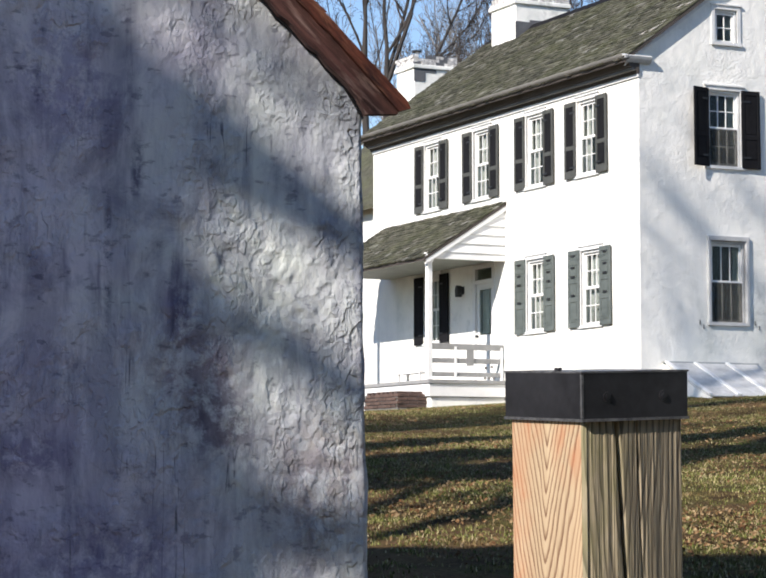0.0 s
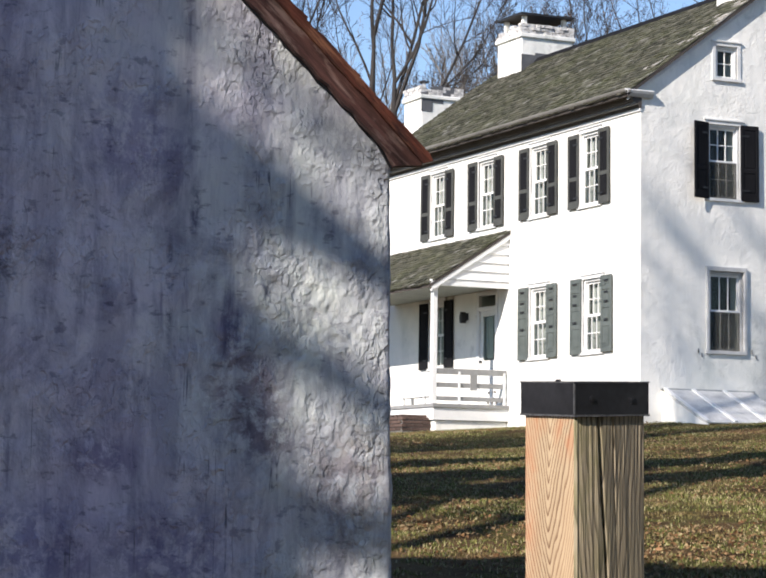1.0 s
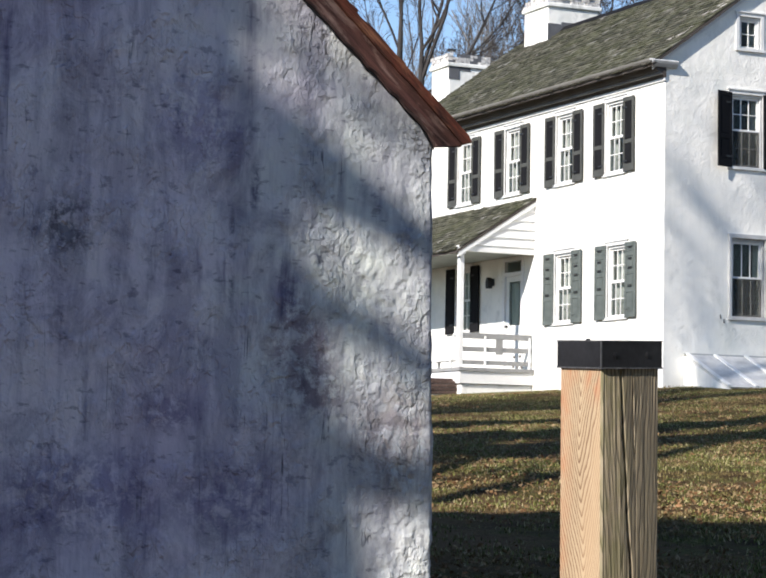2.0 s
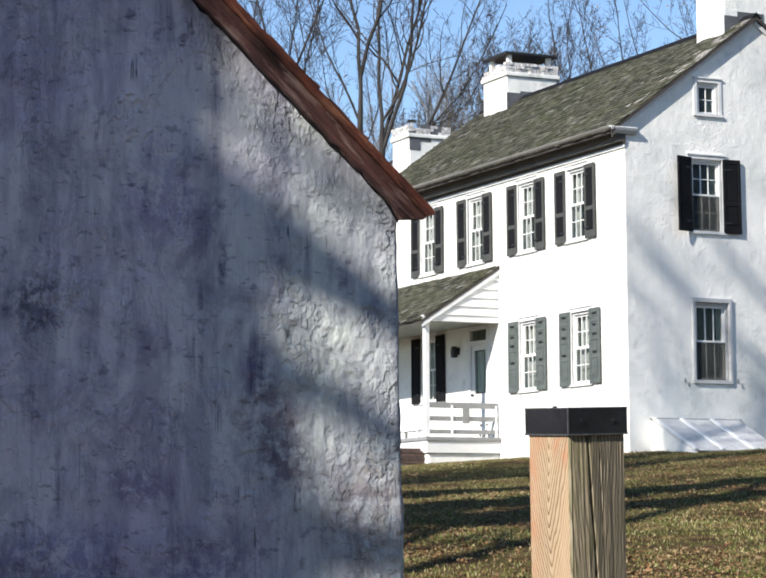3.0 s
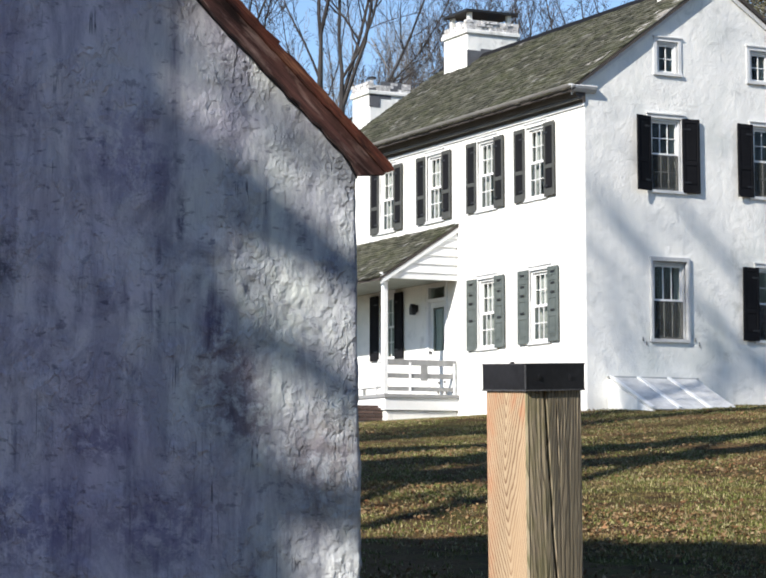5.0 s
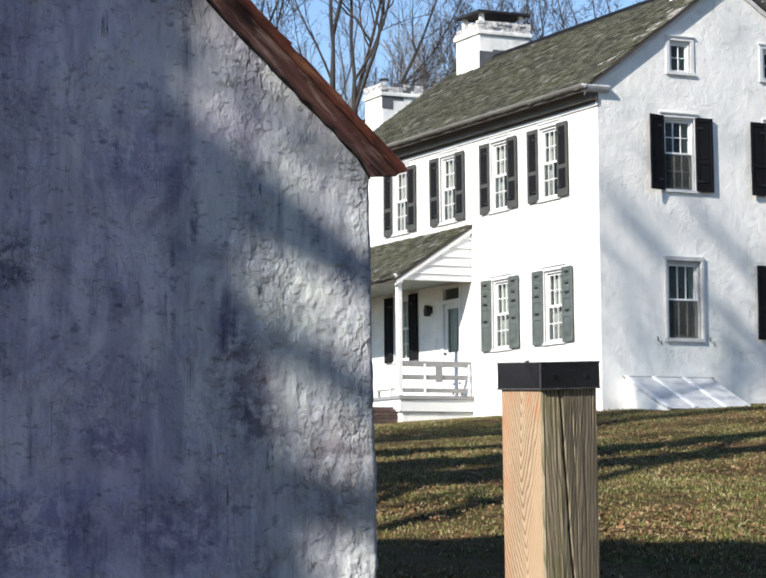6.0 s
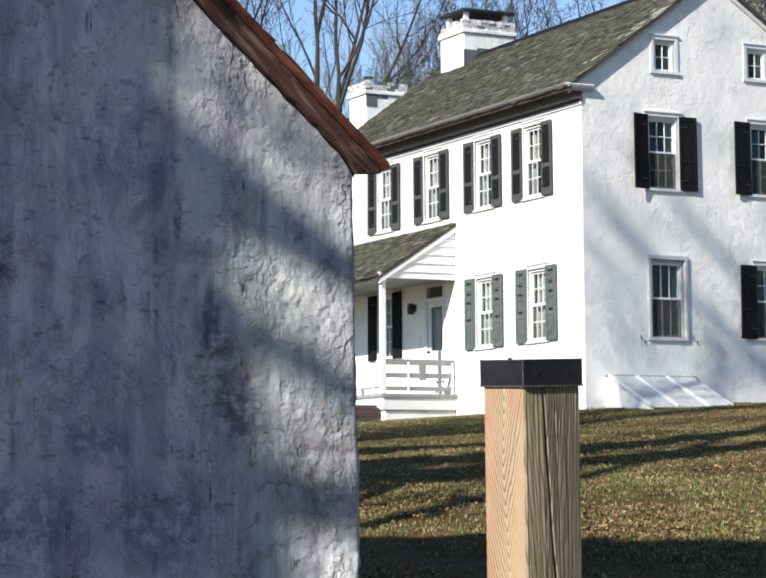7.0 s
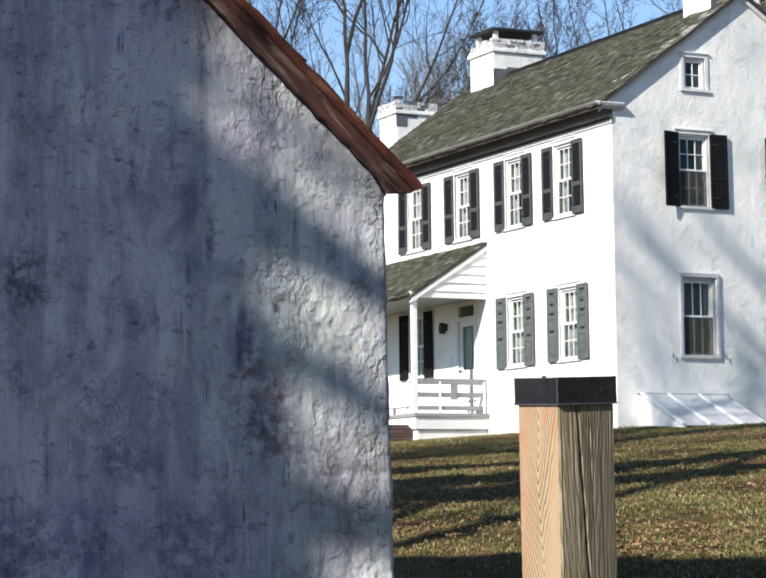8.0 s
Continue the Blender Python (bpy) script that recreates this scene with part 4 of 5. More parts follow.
while z < 4.0:
    top = min(z + 0.19, 4.02)
    y0, y1 = (z - 4.0) / 0.64, (top - 4.0) / 0.64
    y0, y1 = max(y0 - 0.03, PY + 0.04), min(y1 - 0.03, -0.02)
    bm = bmesh.new()
    outline = [(PX1 - 0.03, 0), (PX1 + 0.022, 0), (PX1 - 0.012, top - z), (PX1 - 0.03, top - z)]
    lo = [bm.verts.new((x, y0 if dz == 0 else y1, z + dz)) for x, dz in outline]
    hi = [bm.verts.new((x, -0.006, z + dz)) for x, dz in outline]
    bm.faces.new(lo)
    bm.faces.new(hi[::-1])
    for k in range(4):
        bm.faces.new((lo[k], hi[k], hi[(k + 1) % 4], lo[(k + 1) % 4]))
    part("clapboard", bm, WHITE, house)
    z += 0.19
rail_y0, rail_y1 = PY + 0.145, -0.01
for y, z in ((-0.46, 0.452), (-0.36, 0.452), (-0.26, 0.452), (-0.44, 0.66), (-0.30, 0.68)):
    part("peg", blocks(((PX1 - 0.05, y - 0.018, z), (PX1 - 0.015, y + 0.018, z + 0.05))), GUTTER, house)
part("rail_board", blocks(((PX1 - 0.066, -0.86, 0.72), (PX1 - 0.05, -0.70, 1.04))), RAILPAINT, house)
for z0, z1 in ((1.04, 1.16), (0.77, 0.87), (0.50, 0.59)):
    part("rail", blocks(((PX1 - 0.11, rail_y0, z0), (PX1 - 0.07, rail_y1, z1))), RAILPAINT, house, "grey painted porch rail", 0.004)
for y in (PY + 0.66, -0.06):
    part("baluster", blocks(((PX1 - 0.068, y - 0.02, 0.43), (PX1 - 0.04, y + 0.02, 1.10))), WHITE, house)

# front door, its transom and the lamp beside it
bm = blocks(((-6.56, -0.02, 0.43), (-6.46, 0.12, 2.88)), ((-5.72, -0.02, 0.43), (-5.62, 0.12, 2.88)), ((-6.46, -0.018, 2.80), (-5.72, 0.12, 2.88)), ((-6.46, -0.018, 2.48), (-5.72, 0.12, 2.56)))
door_frame = part("door_frame", bm, WHITE, house, "white door surround with transom")
part("transom_pane", blocks(((-6.46, 0.05, 2.56), (-5.72, 0.056, 2.80))), GLASS, door_frame).visible_shadow = False
bm = blocks(((-6.46, 0.03, 0.44), (-6.34, 0.075, 2.48)), ((-5.84, 0.03, 0.44), (-5.72, 0.075, 2.48)), ((-6.34, 0.031, 2.36), (-5.84, 0.074, 2.48)), ((-6.34, 0.031, 0.44), (-5.84, 0.074, 1.42)))
door = part("door", bm, DOORPAINT, house, "white half-glazed front door", 0.004)
part("pane", blocks(((-6.34, 0.05, 1.42), (-5.84, 0.056, 2.36))), GLASS, door).visible_shadow = False
part("panel", blocks(((-6.28, 0.02, 0.60), (-5.90, 0.031, 1.28))), DOORPAINT, door, bevel=0.008)
bm = bmesh.new()
rod(bm, (-6.40, 0.03, 1.40), (-6.40, -0.03, 1.40), 0.025)
part("knob", bm, IRON, door)
part("blind", blocks(((-6.33, 0.10, 1.45), (-6.02, 0.11, 2.34))), CURTAIN, door)
bm = blocks(((-7.06, -0.03, 2.32), (-6.96, -0.003, 2.48)))
lamp = part("porch_lamp", bm, IRON, house, "small black porch lantern", 0.004)
bm = bmesh.new()
prism(bm, [(-7.055, 2.26), (-6.965, 2.26), (-6.94, 2.40), (-6.99, 2.50), (-7.03, 2.50), (-7.08, 2.40)], "y", -0.17, -0.06)
part("lantern", bm, IRON, lamp)
part("bracket", blocks(((-7.02, -0.1, 2.45), (-7.0, -0.03, 2.47))), IRON, lamp)

# bulkhead over the cellar stair
bulk = part("cellar_bulkhead", prism(bmesh.new(), [(0.004, 0.56), (1.56, -0.13), (1.56, -0.5), (0.004, -0.3)], "y", 0.46, 0.56), STUCCO, house, "low white masonry cellar bulkhead")
part("cheek", prism(bmesh.new(), [(0.004, 0.56), (1.56, -0.13), (1.56, -0.5), (0.004, -0.3)], "y", 2.42, 2.52), STUCCO, bulk)
part("kerb", blocks(((1.46, 0.562, -0.5), (1.56, 2.418, -0.12))), STUCCO, bulk)
tilt = math.atan2(-0.69, 1.556)
for k, (y0, y1) in enumerate(((0.50, 1.10), (1.115, 1.80), (1.815, 2.48))):
    leaf = part("cellar_door", blocks(((0, y0, 0.0), (1.62, y1, 0.03))), CELLAR, bulk, "pale grey sheet-metal cellar door leaf", 0.004)
    leaf.matrix_basis = Matrix.Translation((0.01, 0, 0.57)) @ Matrix.Rotation(-tilt, 4, "Y")
    part("batten", blocks(((0.02, y0 - 0.02, 0.031), (1.6, y0 + 0.055, 0.06))), WHITE, leaf)
part("bulkhead_flashing", blocks(((0.003, 0.44, 0.585), (0.05, 2.54, 0.612))), DECKWOOD, bulk)

# ---- brick step before the porch and the bench on it ----
step = tagged(new("brick_step"), "low red brick step in front of the porch", "step")
part("mortar_core", blocks(((-6.9, -2.34, -0.4), (-5.36, -1.70, 0.135))), GUTTER, step)
bm = bmesh.new()
block(bm, (0, 0, 0), (0.2, 0.095, 0.06))
bmesh.ops.bevel(bm, geom=bm.edges[:], offset=0.005, segments=1, affect="EDGES")
brick_me = bpy.data.meshes.new("brick")
bm.to_mesh(brick_me)
bm.free()
brick_me.materials.append(BRICK)
rnd = random.Random(8)
for c in range(4):
    zc = -0.13 + c * 0.072
    for k in range(7):
        b = new("brick", brick_me)
        b.parent, b.matrix_basis = step, Matrix.Translation((-6.85 + 0.212 * k + 0.1 * (c % 2) - 0.05, -2.36 + rnd.uniform(-0.006, 0.006), zc))
    for k in range(3):
        b = new("brick", brick_me)
        b.parent, b.matrix_basis = step, Matrix.Translation((-5.345 + rnd.uniform(-0.005, 0.005), -2.34 + 0.212 * k + 0.05 * (c % 2), zc)) @ Matrix.Rotation(radians(90), 4, "Z")
for k in range(7):
    for j in range(3):
        b = new("brick", brick_me)
        b.parent, b.matrix_basis = step, Matrix.Translation((-6.87 + 0.212 * k, -2.33 + 0.212 * j, 0.137)) @ Matrix.Rotation(radians(90), 4, "Z") @ Matrix.Translation((0, -0.15, 0))
bench = tagged(new("porch_bench"), "small white wooden bench on the porch deck", "bench")
part("seat", blocks(((-7.5, -1.35, 0.62), (-6.35, -1.05, 0.66))), WHITE, bench)
for x in (-7.45, -6.45):
    for y in (-1.33, -1.12):
        part("leg", blocks(((x, y, 0.431), (x + 0.05, y + 0.05, 0.62))), WHITE, bench)

# ---- the old whitewashed outbuilding ----
SX, SY = 29.05, -19.125           # gable plane and its corner by the lawn
SLOPE, SRIDGE = 1.0124, -21.45


def rake_top(y):
    return 0.228 + SLOPE * (-19.5 - y) if y > SRIDGE else rake_top(2 * SRIDGE - y + 1e-6)


def rake_foot(y):
    return 0.083 + 0.999 * (-19.5 - y) if y > SRIDGE else rake_foot(2 * SRIDGE - y + 1e-6)


shed = tagged(new("outbuilding"), "small old outbuilding of stained whitewashed roughcast masonry", "outbuilding")
shed.matrix_basis = Matrix.Translation((SX, SY, 0)) @ Matrix.Rotation(radians(-12), 4, "Z") @ Matrix.Translation((-SX, -SY, 0))


def edge_step(n):
    """A smooth step: one flaked layer of limewash over another."""
    f = max(0.0, min(1.0, 0.5 + n * 7.0))
    return f * f * (3 - 2 * f)


def shed_wall():
    """The gable face with its lumps, round the worn corner and a little way along the side."""
    step, low = 0.0085, -2.7
    path = [(-2.1 + step * k) for k in range(int(2.1 / step))]
    corner = [k * math.pi / 2 / 7 for k in range(8)]
    plan = [(SX, SY + s, 1.0, 0.0) for s in path[:-2]]
    r = 0.016
    plan += [(SX - r + r * math.cos(a), SY - r + r * math.sin(a), math.cos(a), math.sin(a)) for a in corner]
    plan += [(SX - r - 0.02 * k, SY, 0.0, 1.0) for k in range(1, 14)]
    rows = 330
    verts, nc = [], len(plan)
    for j in range(rows):
        f = j / (rows - 1)
        for x, y, nx, ny in plan:
            top = rake_foot(min(y, SY)) + 0.05 if nx > 0.3 else -0.30
            z = low + (top - low) * f
            p = Vector((y - x * 0.6, z * 0.9, x * 0.4))
            broad = 0.010 * noise.noise(p * 2.3) + 0.004 * noise.noise(p * 5.1)
            near = max(0.0, min(1.0, (y - SY + 1.05) / 0.6))
            rough = max(0.03, min(0.95, 0.06 + 0.62 * near * near - 0.40 * max(0.0, min(1.0, 0.6 + z)) + 1.15 * noise.noise(p * 3.6 + Vector((5, 2, 0)))))
            q = Vector((p.x, p.y * 0.72, p.z))
            q += 0.020 * Vector((noise.noise(p * 14), noise.noise(p * 14 + Vector((7, 7, 7))), 0))
            plate = edge_step(noise.noise(q * 16)) + 0.8 * edge_step(noise.noise(q * 27 + Vector((3, 0, 1)))) + 0.55 * edge_step(noise.noise(q * 40 + Vector((1, 8, 3))))
            lump = noise.noise(q * 25 + Vector((0, 9, 2))) + 0.7 * noise.noise(q * 52)
            fine = noise.noise(q * 70)
            pit = max(0.0, noise.noise(Vector((p.x * 17, p.y * 26, 8))) - 0.5)
            d = broad + rough * (0.0046 * plate + 0.0012 * lump + 0.0005 * fine) - 0.012 * pit
            lean = 0.014 * max(0.0, -0.30 - z) * (1 if ny > 0 or y > SY - 0.3 else 0) * max(0.0, min(1.0, 1 + (y - SY) / 0.3))
            d -= 0.012 * (1 if ny > 0.2 else 0)
            verts.append((x + nx * d, y + ny * (d + 0.010 * noise.noise(Vector((0, 0, z * 3.1)))) + lean, z))
    faces = [(j * nc + i, j * nc + i + 1, (j + 1) * nc + i + 1, (j + 1) * nc + i) for j in range(rows - 1) for i in range(nc - 1)]
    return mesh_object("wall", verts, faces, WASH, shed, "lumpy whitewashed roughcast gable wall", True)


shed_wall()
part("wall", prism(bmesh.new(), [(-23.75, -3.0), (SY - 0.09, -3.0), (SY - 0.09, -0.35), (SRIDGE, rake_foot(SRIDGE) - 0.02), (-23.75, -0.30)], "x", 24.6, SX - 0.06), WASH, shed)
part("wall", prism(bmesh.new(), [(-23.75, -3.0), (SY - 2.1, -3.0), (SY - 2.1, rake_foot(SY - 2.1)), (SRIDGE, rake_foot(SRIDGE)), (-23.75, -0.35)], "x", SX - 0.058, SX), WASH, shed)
rnd_rake = random.Random(9)
fine_y = [-19.2 - 0.032 * k for k in range(int((-19.2 - SRIDGE) / 0.032))] + [SRIDGE]
low_edge = [(y, rake_foot(y) - 0.004 + rnd_rake.uniform(-0.008, 0.005)) for y in fine_y]
top_edge = [(y, rake_top(y) + rnd_rake.uniform(-0.002, 0.002)) for y in fine_y]
bm = prism(bmesh.new(), [(-19.030, -0.313), (-19.136, -0.319), (-19.165, rake_foot(-19.165) - 0.012)] + low_edge + top_edge[::-1] + [(-19.02, rake_top(-19.02))], "x", 29.085, 29.125)
part("rake_board", bm, BROWN, shed, "weathered dark brown rake board")
# Black strip: the soffit, and the ragged shadow under the board as a solid.
part("soffit_shadow_strip", prism(bmesh.new(), [(-19.136, -0.327), (-19.17, rake_foot(-19.165) - 0.02)] + [(y, z - 0.004 + rnd_rake.uniform(-0.006, 0.004)) for y, z in low_edge] + [(SRIDGE, rake_foot(SRIDGE) + 0.06), (-19.14, rake_foot(-19.14) + 0.06)], "x", 29.066, 29.0845), BLACK, shed, "ragged black strip for the soffit and the painted shadow under the rake board")
# the shingle butts step along the upper edge of the trim
butts = [(y, rake_top(y) - 0.003 + 0.013 * ((-y / 0.27) % 1.0) + rnd_rake.uniform(-0.002, 0.002)) for y in fine_y]
part("rake_trim", prism(bmesh.new(), [(-18.993, -0.297), (-19.03, -0.308)] + [(y, z - 0.052 + rnd_rake.uniform(-0.003, 0.003)) for y, z in top_edge] + butts[::-1] + [(-19.1, rake_top(-19.1) + 0.002), (-19.005, rake_top(-19.005) + 0.002)], "x", 29.126, 29.148), RUST, shed, "rust-brown roof edge trim")
shed_roof = part("roof", prism(bmesh.new(), [(-19.12, rake_top(-19.12) - 0.02), (SRIDGE, rake_top(SRIDGE) + 0.004), (-23.95, rake_top(SRIDGE) - 2.5 * SLOPE), (-23.95, rake_top(SRIDGE) - 2.5 * SLOPE - 0.05), (SRIDGE, rake_top(SRIDGE) - 0.05), (-19.12, rake_top(-19.12) - 0.07)], "x", 24.4, 29.084), CORNICE, shed, "brown shingle roof of the outbuilding")
ss = math.hypot(1, SLOPE)
lay_shingles(shed_roof, 24.4, 29.12, (-19.10, rake_top(-19.10) - 0.036), (-1 / ss, SLOPE / ss), 2.45 * ss, 0.145, 28.4, 13, None, (RUST, RUST))


# ---- gate post ----
POST_AT, POST_TURN, POST_W, POST_TOP = (33.623, -20.9932), 96.01, 0.14, -1.4261
POST_LEAN = (2.45, -2.2)         # it leans a little out of plumb


def make_post():
    thing = tagged(new("gate_post"), "square pine gate post with a split, weathered on one side", "post")
    thing.matrix_basis = pose(*POST_AT, POST_TOP, *POST_LEAN, POST_TURN)
    w, c = POST_W, 0.004
    rnd = random.Random(3)
    n = 80
    plan = [(c + (w - 2 * c) * k / (n - 1), 0.0, 1) for k in range(n)]
    plan += [(w, c, 1), (w, w - c, 0), (w - c, w, 0), (c, w, 0), (0.0, w - c, 0)]
    m = 14
    plan += [(0.0, w - c - (w - 2 * c) * k / m, 0) for k in range(1, m + 1)]
    zs = [-3.4 - POST_TOP, -1.2] + [-0.62 + 0.0052 * k for k in range(120)]
    verts, faces, mats = [], [], []
    for z in zs:
        h = -z
        xc = w * (0.33 + 0.46 * min(h, 0.62)) + 0.003 * noise.noise(Vector((0, 0, z * 9)))
        for x, y, kind in plan:
            d = 0.0
            if kind:
                wide = 0.0019 + 0.0016 * noise.noise(Vector((2, 0, z * 6)))
                d = 0.012 * math.exp(-((x - xc) / max(wide, 0.0008)) ** 2) + 0.0005 * noise.noise(Vector((x * 420, z * 3, 0))) + 0.0006 * noise.noise(Vector((x * 170, z * 2, 4)))
                d += 0.006 * math.exp(-((x - xc - 0.028 + 0.03 * h) / 0.0009) ** 2) * max(0.0, 1 - h * 3.2)
            verts.append((x, y + d, z))
    k = len(plan)
    for j in range(len(zs) - 1):
        for i in range(k):
            faces.append((j * k + i, j * k + (i + 1) % k, (j + 1) * k + (i + 1) % k, (j + 1) * k + i))
            mats.append(0 if i >= n + 4 - 1 and i != k - 1 else 1)
    faces.append(tuple((len(zs) - 1) * k + i for i in range(k)))
    mats.append(1)
    shaft = mesh_object("shaft", verts, faces, [FRESH, AGED], thing, "sawn pine shaft, one face fresh, one grey-green")
    shaft.data.polygons.foreach_set("material_index", mats)
    o, h = 0.0045, 0.054
    bm = bmesh.new()
    block(bm, (-o, -o, 0.0), (w + o, w + o, h))
    bmesh.ops.bevel(bm, geom=bm.edges[:], offset=0.0016, segments=2, affect="EDGES")
    cap = part("cap", bm, CAPMETAL, thing, "black sheet-metal post cap")
    # Thin pale edges that paint the cap's highlights.
    for z0, z1, named in ((-0.001, 0.0022, "hem"), (h - 0.0016, h + 0.0006, "rim")):
        bm, f = bmesh.new(), o + 0.0006
        for p, q in (((-f, -f, z0), (w + f, -o + 0.001, z1)), ((-f, w + o - 0.001, z0), (w + f, w + f, z1)),
                     ((-f, -o + 0.001, z0), (-o + 0.001, w + o - 0.001, z1)), ((w + o - 0.001, -o + 0.001, z0), (w + f, w + o - 0.001, z1))):
            block(bm, p, q)
        part(named, bm, EDGE_HIGHLIGHT, cap, "folded edge of the cap, its highlight painted pale grey")
    part("seam", blocks(((-o - 0.0006, -o - 0.0006, 0.003), (-o + 0.0022, -o + 0.0022, h - 0.003))), EDGE_HIGHLIGHT, cap, "corner seam of the cap, its highlight painted pale grey")
    for x in (0.030, 0.108):
        bm = bmesh.new()
        rod(bm, (x, -o - 0.0012, 0.026), (x, -o, 0.026), 0.0058, 12)
        rod(bm, (x, -o - 0.0024, 0.026), (x, -o - 0.001, 0.026), 0.0034, 6)
        part("screw", bm, CAPMETAL, cap, "dull screw head")
    bm = bmesh.new()
    rod(bm, (0.03, w * 0.62, h - 0.001), (0.03, w * 0.62, h + 0.004), 0.0045, 8)
    part("screw", bm, CAPMETAL, cap, "screw head standing proud of the cap")
    return thing


make_post()


# ---- bare trees ----
def tube(verts, faces, pts, radii, sides):
    """A tapered tube along points."""
    start = len(verts)
    for k, p in enumerate(pts):
        way = (pts[min(k + 1, len(pts) - 1)] - pts[max(k - 1, 0)]).normalized()
        u = way.orthogonal().normalized()
        v = way.cross(u)
        for s in range(sides):
            a = math.tau * s / sides
            verts.append(p + (u * math.cos(a) + v * math.sin(a)) * radii[k])
    for k in range(len(pts) - 1):
        for s in range(sides):
            a, b = start + k * sides + s, start + k * sides + (s + 1) % sides
            faces.append((a, b, b + sides, a + sides))
    return start


def grow(rnd, out, tips, base, way, length, radius, level, counts, upward):
    """One limb and, from it, the next finer ones. out: a (verts, faces) pair for each level."""
    segs = (10, 8, 5, 4, 2)[level]
    pts, p, d = [base.copy()], base.copy(), way.normalized()
    for k in range(segs):
        d = (d + Vector((rnd.gauss(0, 1), rnd.gauss(0, 1), rnd.gauss(0, 0.6))) * (0.06, 0.11, 0.17, 0.24, 0.3)[level] + Vector((0, 0, upward * (0.0, 0.13, 0.12, 0.08, 0.05)[level]))).normalized()
        p = p + d * (length / segs)
        pts.append(p.copy())
    radii = [radius * (1 - 0.72 * k / segs) for k in range(segs + 1)]
    radii = [max(r, 0.0055) for r in radii]
    verts, faces = out[min(level, len(out) - 1)]
    tube(verts, faces, pts, radii, (8, 6, 4, 3, 3)[level])
    if level + 1 >= len(counts) + 1 or level >= len(counts):
        tips.append(pts[-1])
        return
    for k in range(counts[level]):
        f = (0.30 + 0.70 * (k + rnd.random()) / counts[level]) if level == 0 else (0.15 + 0.85 * (k + rnd.random()) / counts[level])
        f = min(f, 0.98)
        i = min(int(f * segs), segs - 1)
        at = pts[i].lerp(pts[i + 1], f * segs - i)
        along = (pts[i + 1] - pts[i]).normalized()
        side = along.orthogonal().normalized()
        side.rotate(Matrix.Rotation(rnd.uniform(0, math.tau), 3, along))
        spread_angle = rnd.uniform(0.45, 1.0) if level else rnd.uniform(0.35, 0.8)
        turn = along * math.cos(spread_angle) + side * math.sin(spread_angle)
        left = length * (1 - 0.55 * f) * (rnd.uniform(0.36, 0.62) if level == 0 else rnd.uniform(0.30, 0.56))
        grow(rnd, out, tips, at, turn, left, radius * (1 - 0.72 * f) * rnd.uniform(0.45, 0.66), level + 1, counts, upward)


def bare_tree(x, y, height, radius, seed, counts=(11, 7, 5, 4), lean=(0, 0), stems=1, leaves=0.0, label="tall leafless deciduous tree with grey-brown bark", group="bare trees"):
    rnd = random.Random(seed)
    z = ground_z(x, y) - 0.3
    tree = tagged(new("tree"), label, "tree", group)
    tree.matrix_basis = pose(x, y, z)
    out = [([], []), ([], []), ([], [])]
    tips = []
    for s in range(stems):
        a = rnd.uniform(0, math.tau)
        off = Vector((math.cos(a), math.sin(a), 0)) * (0.0 if stems == 1 else radius * 0.9)
        way = Vector((lean[0] + (0.14 * math.cos(a) if stems > 1 else 0), lean[1] + (0.14 * math.sin(a) if stems > 1 else 0), 1))
        grow(rnd, out, tips, off, way, height * rnd.uniform(0.88, 1.0), radius * (1 if stems == 1 else 0.75), 0, counts, 1.0)
    mesh_object("trunk", *out[0], BARK, tree, smooth=True)
    verts, faces = out[1]
    n, count = len(verts), len(faces)
    crown = mesh_object("crown", verts + out[2][0], faces + [tuple(n + i for i in f) for f in out[2][1]], [BARK, TWIG], tree)
    crown.data.polygons.foreach_set("material_index", [0] * count + [1] * len(out[2][1]))
    if leaves:
        verts, faces = [], []
        for t in tips:
            if rnd.random() < leaves and t.z > height * 0.3:
                for k in range(3):
                    c = t + Vector((rnd.uniform(-0.3, 0.3), rnd.uniform(-0.3, 0.3), rnd.uniform(-0.3, 0.2)))
                    leaf_quad(rnd, verts, faces, c, rnd.uniform(0.025, 0.05))
        if faces:
            tagged(mesh_object("dry_leaves", verts, faces, DEADLEAF, tree, "a few dry russet leaves"), kind="stuff")
    return tree


def leaf_quad(rnd, verts, faces, c, size):
    """One small curled leaf: two triangles folded along the midrib."""
    u = Vector((rnd.gauss(0, 1), rnd.gauss(0, 1), rnd.gauss(0, 0.5))).normalized()
    v = u.orthogonal().normalized()
    v.rotate(Matrix.Rotation(rnd.uniform(0, math.tau), 3, u))
    w = u.cross(v)
    n = len(verts)
    verts += [c - u * size, c + v * size * 0.6 + w * size * 0.2, c + u * size, c - v * size * 0.6 + w * size * 0.25]
    faces += [(n, n + 1, n + 2), (n, n + 2, n + 3)]


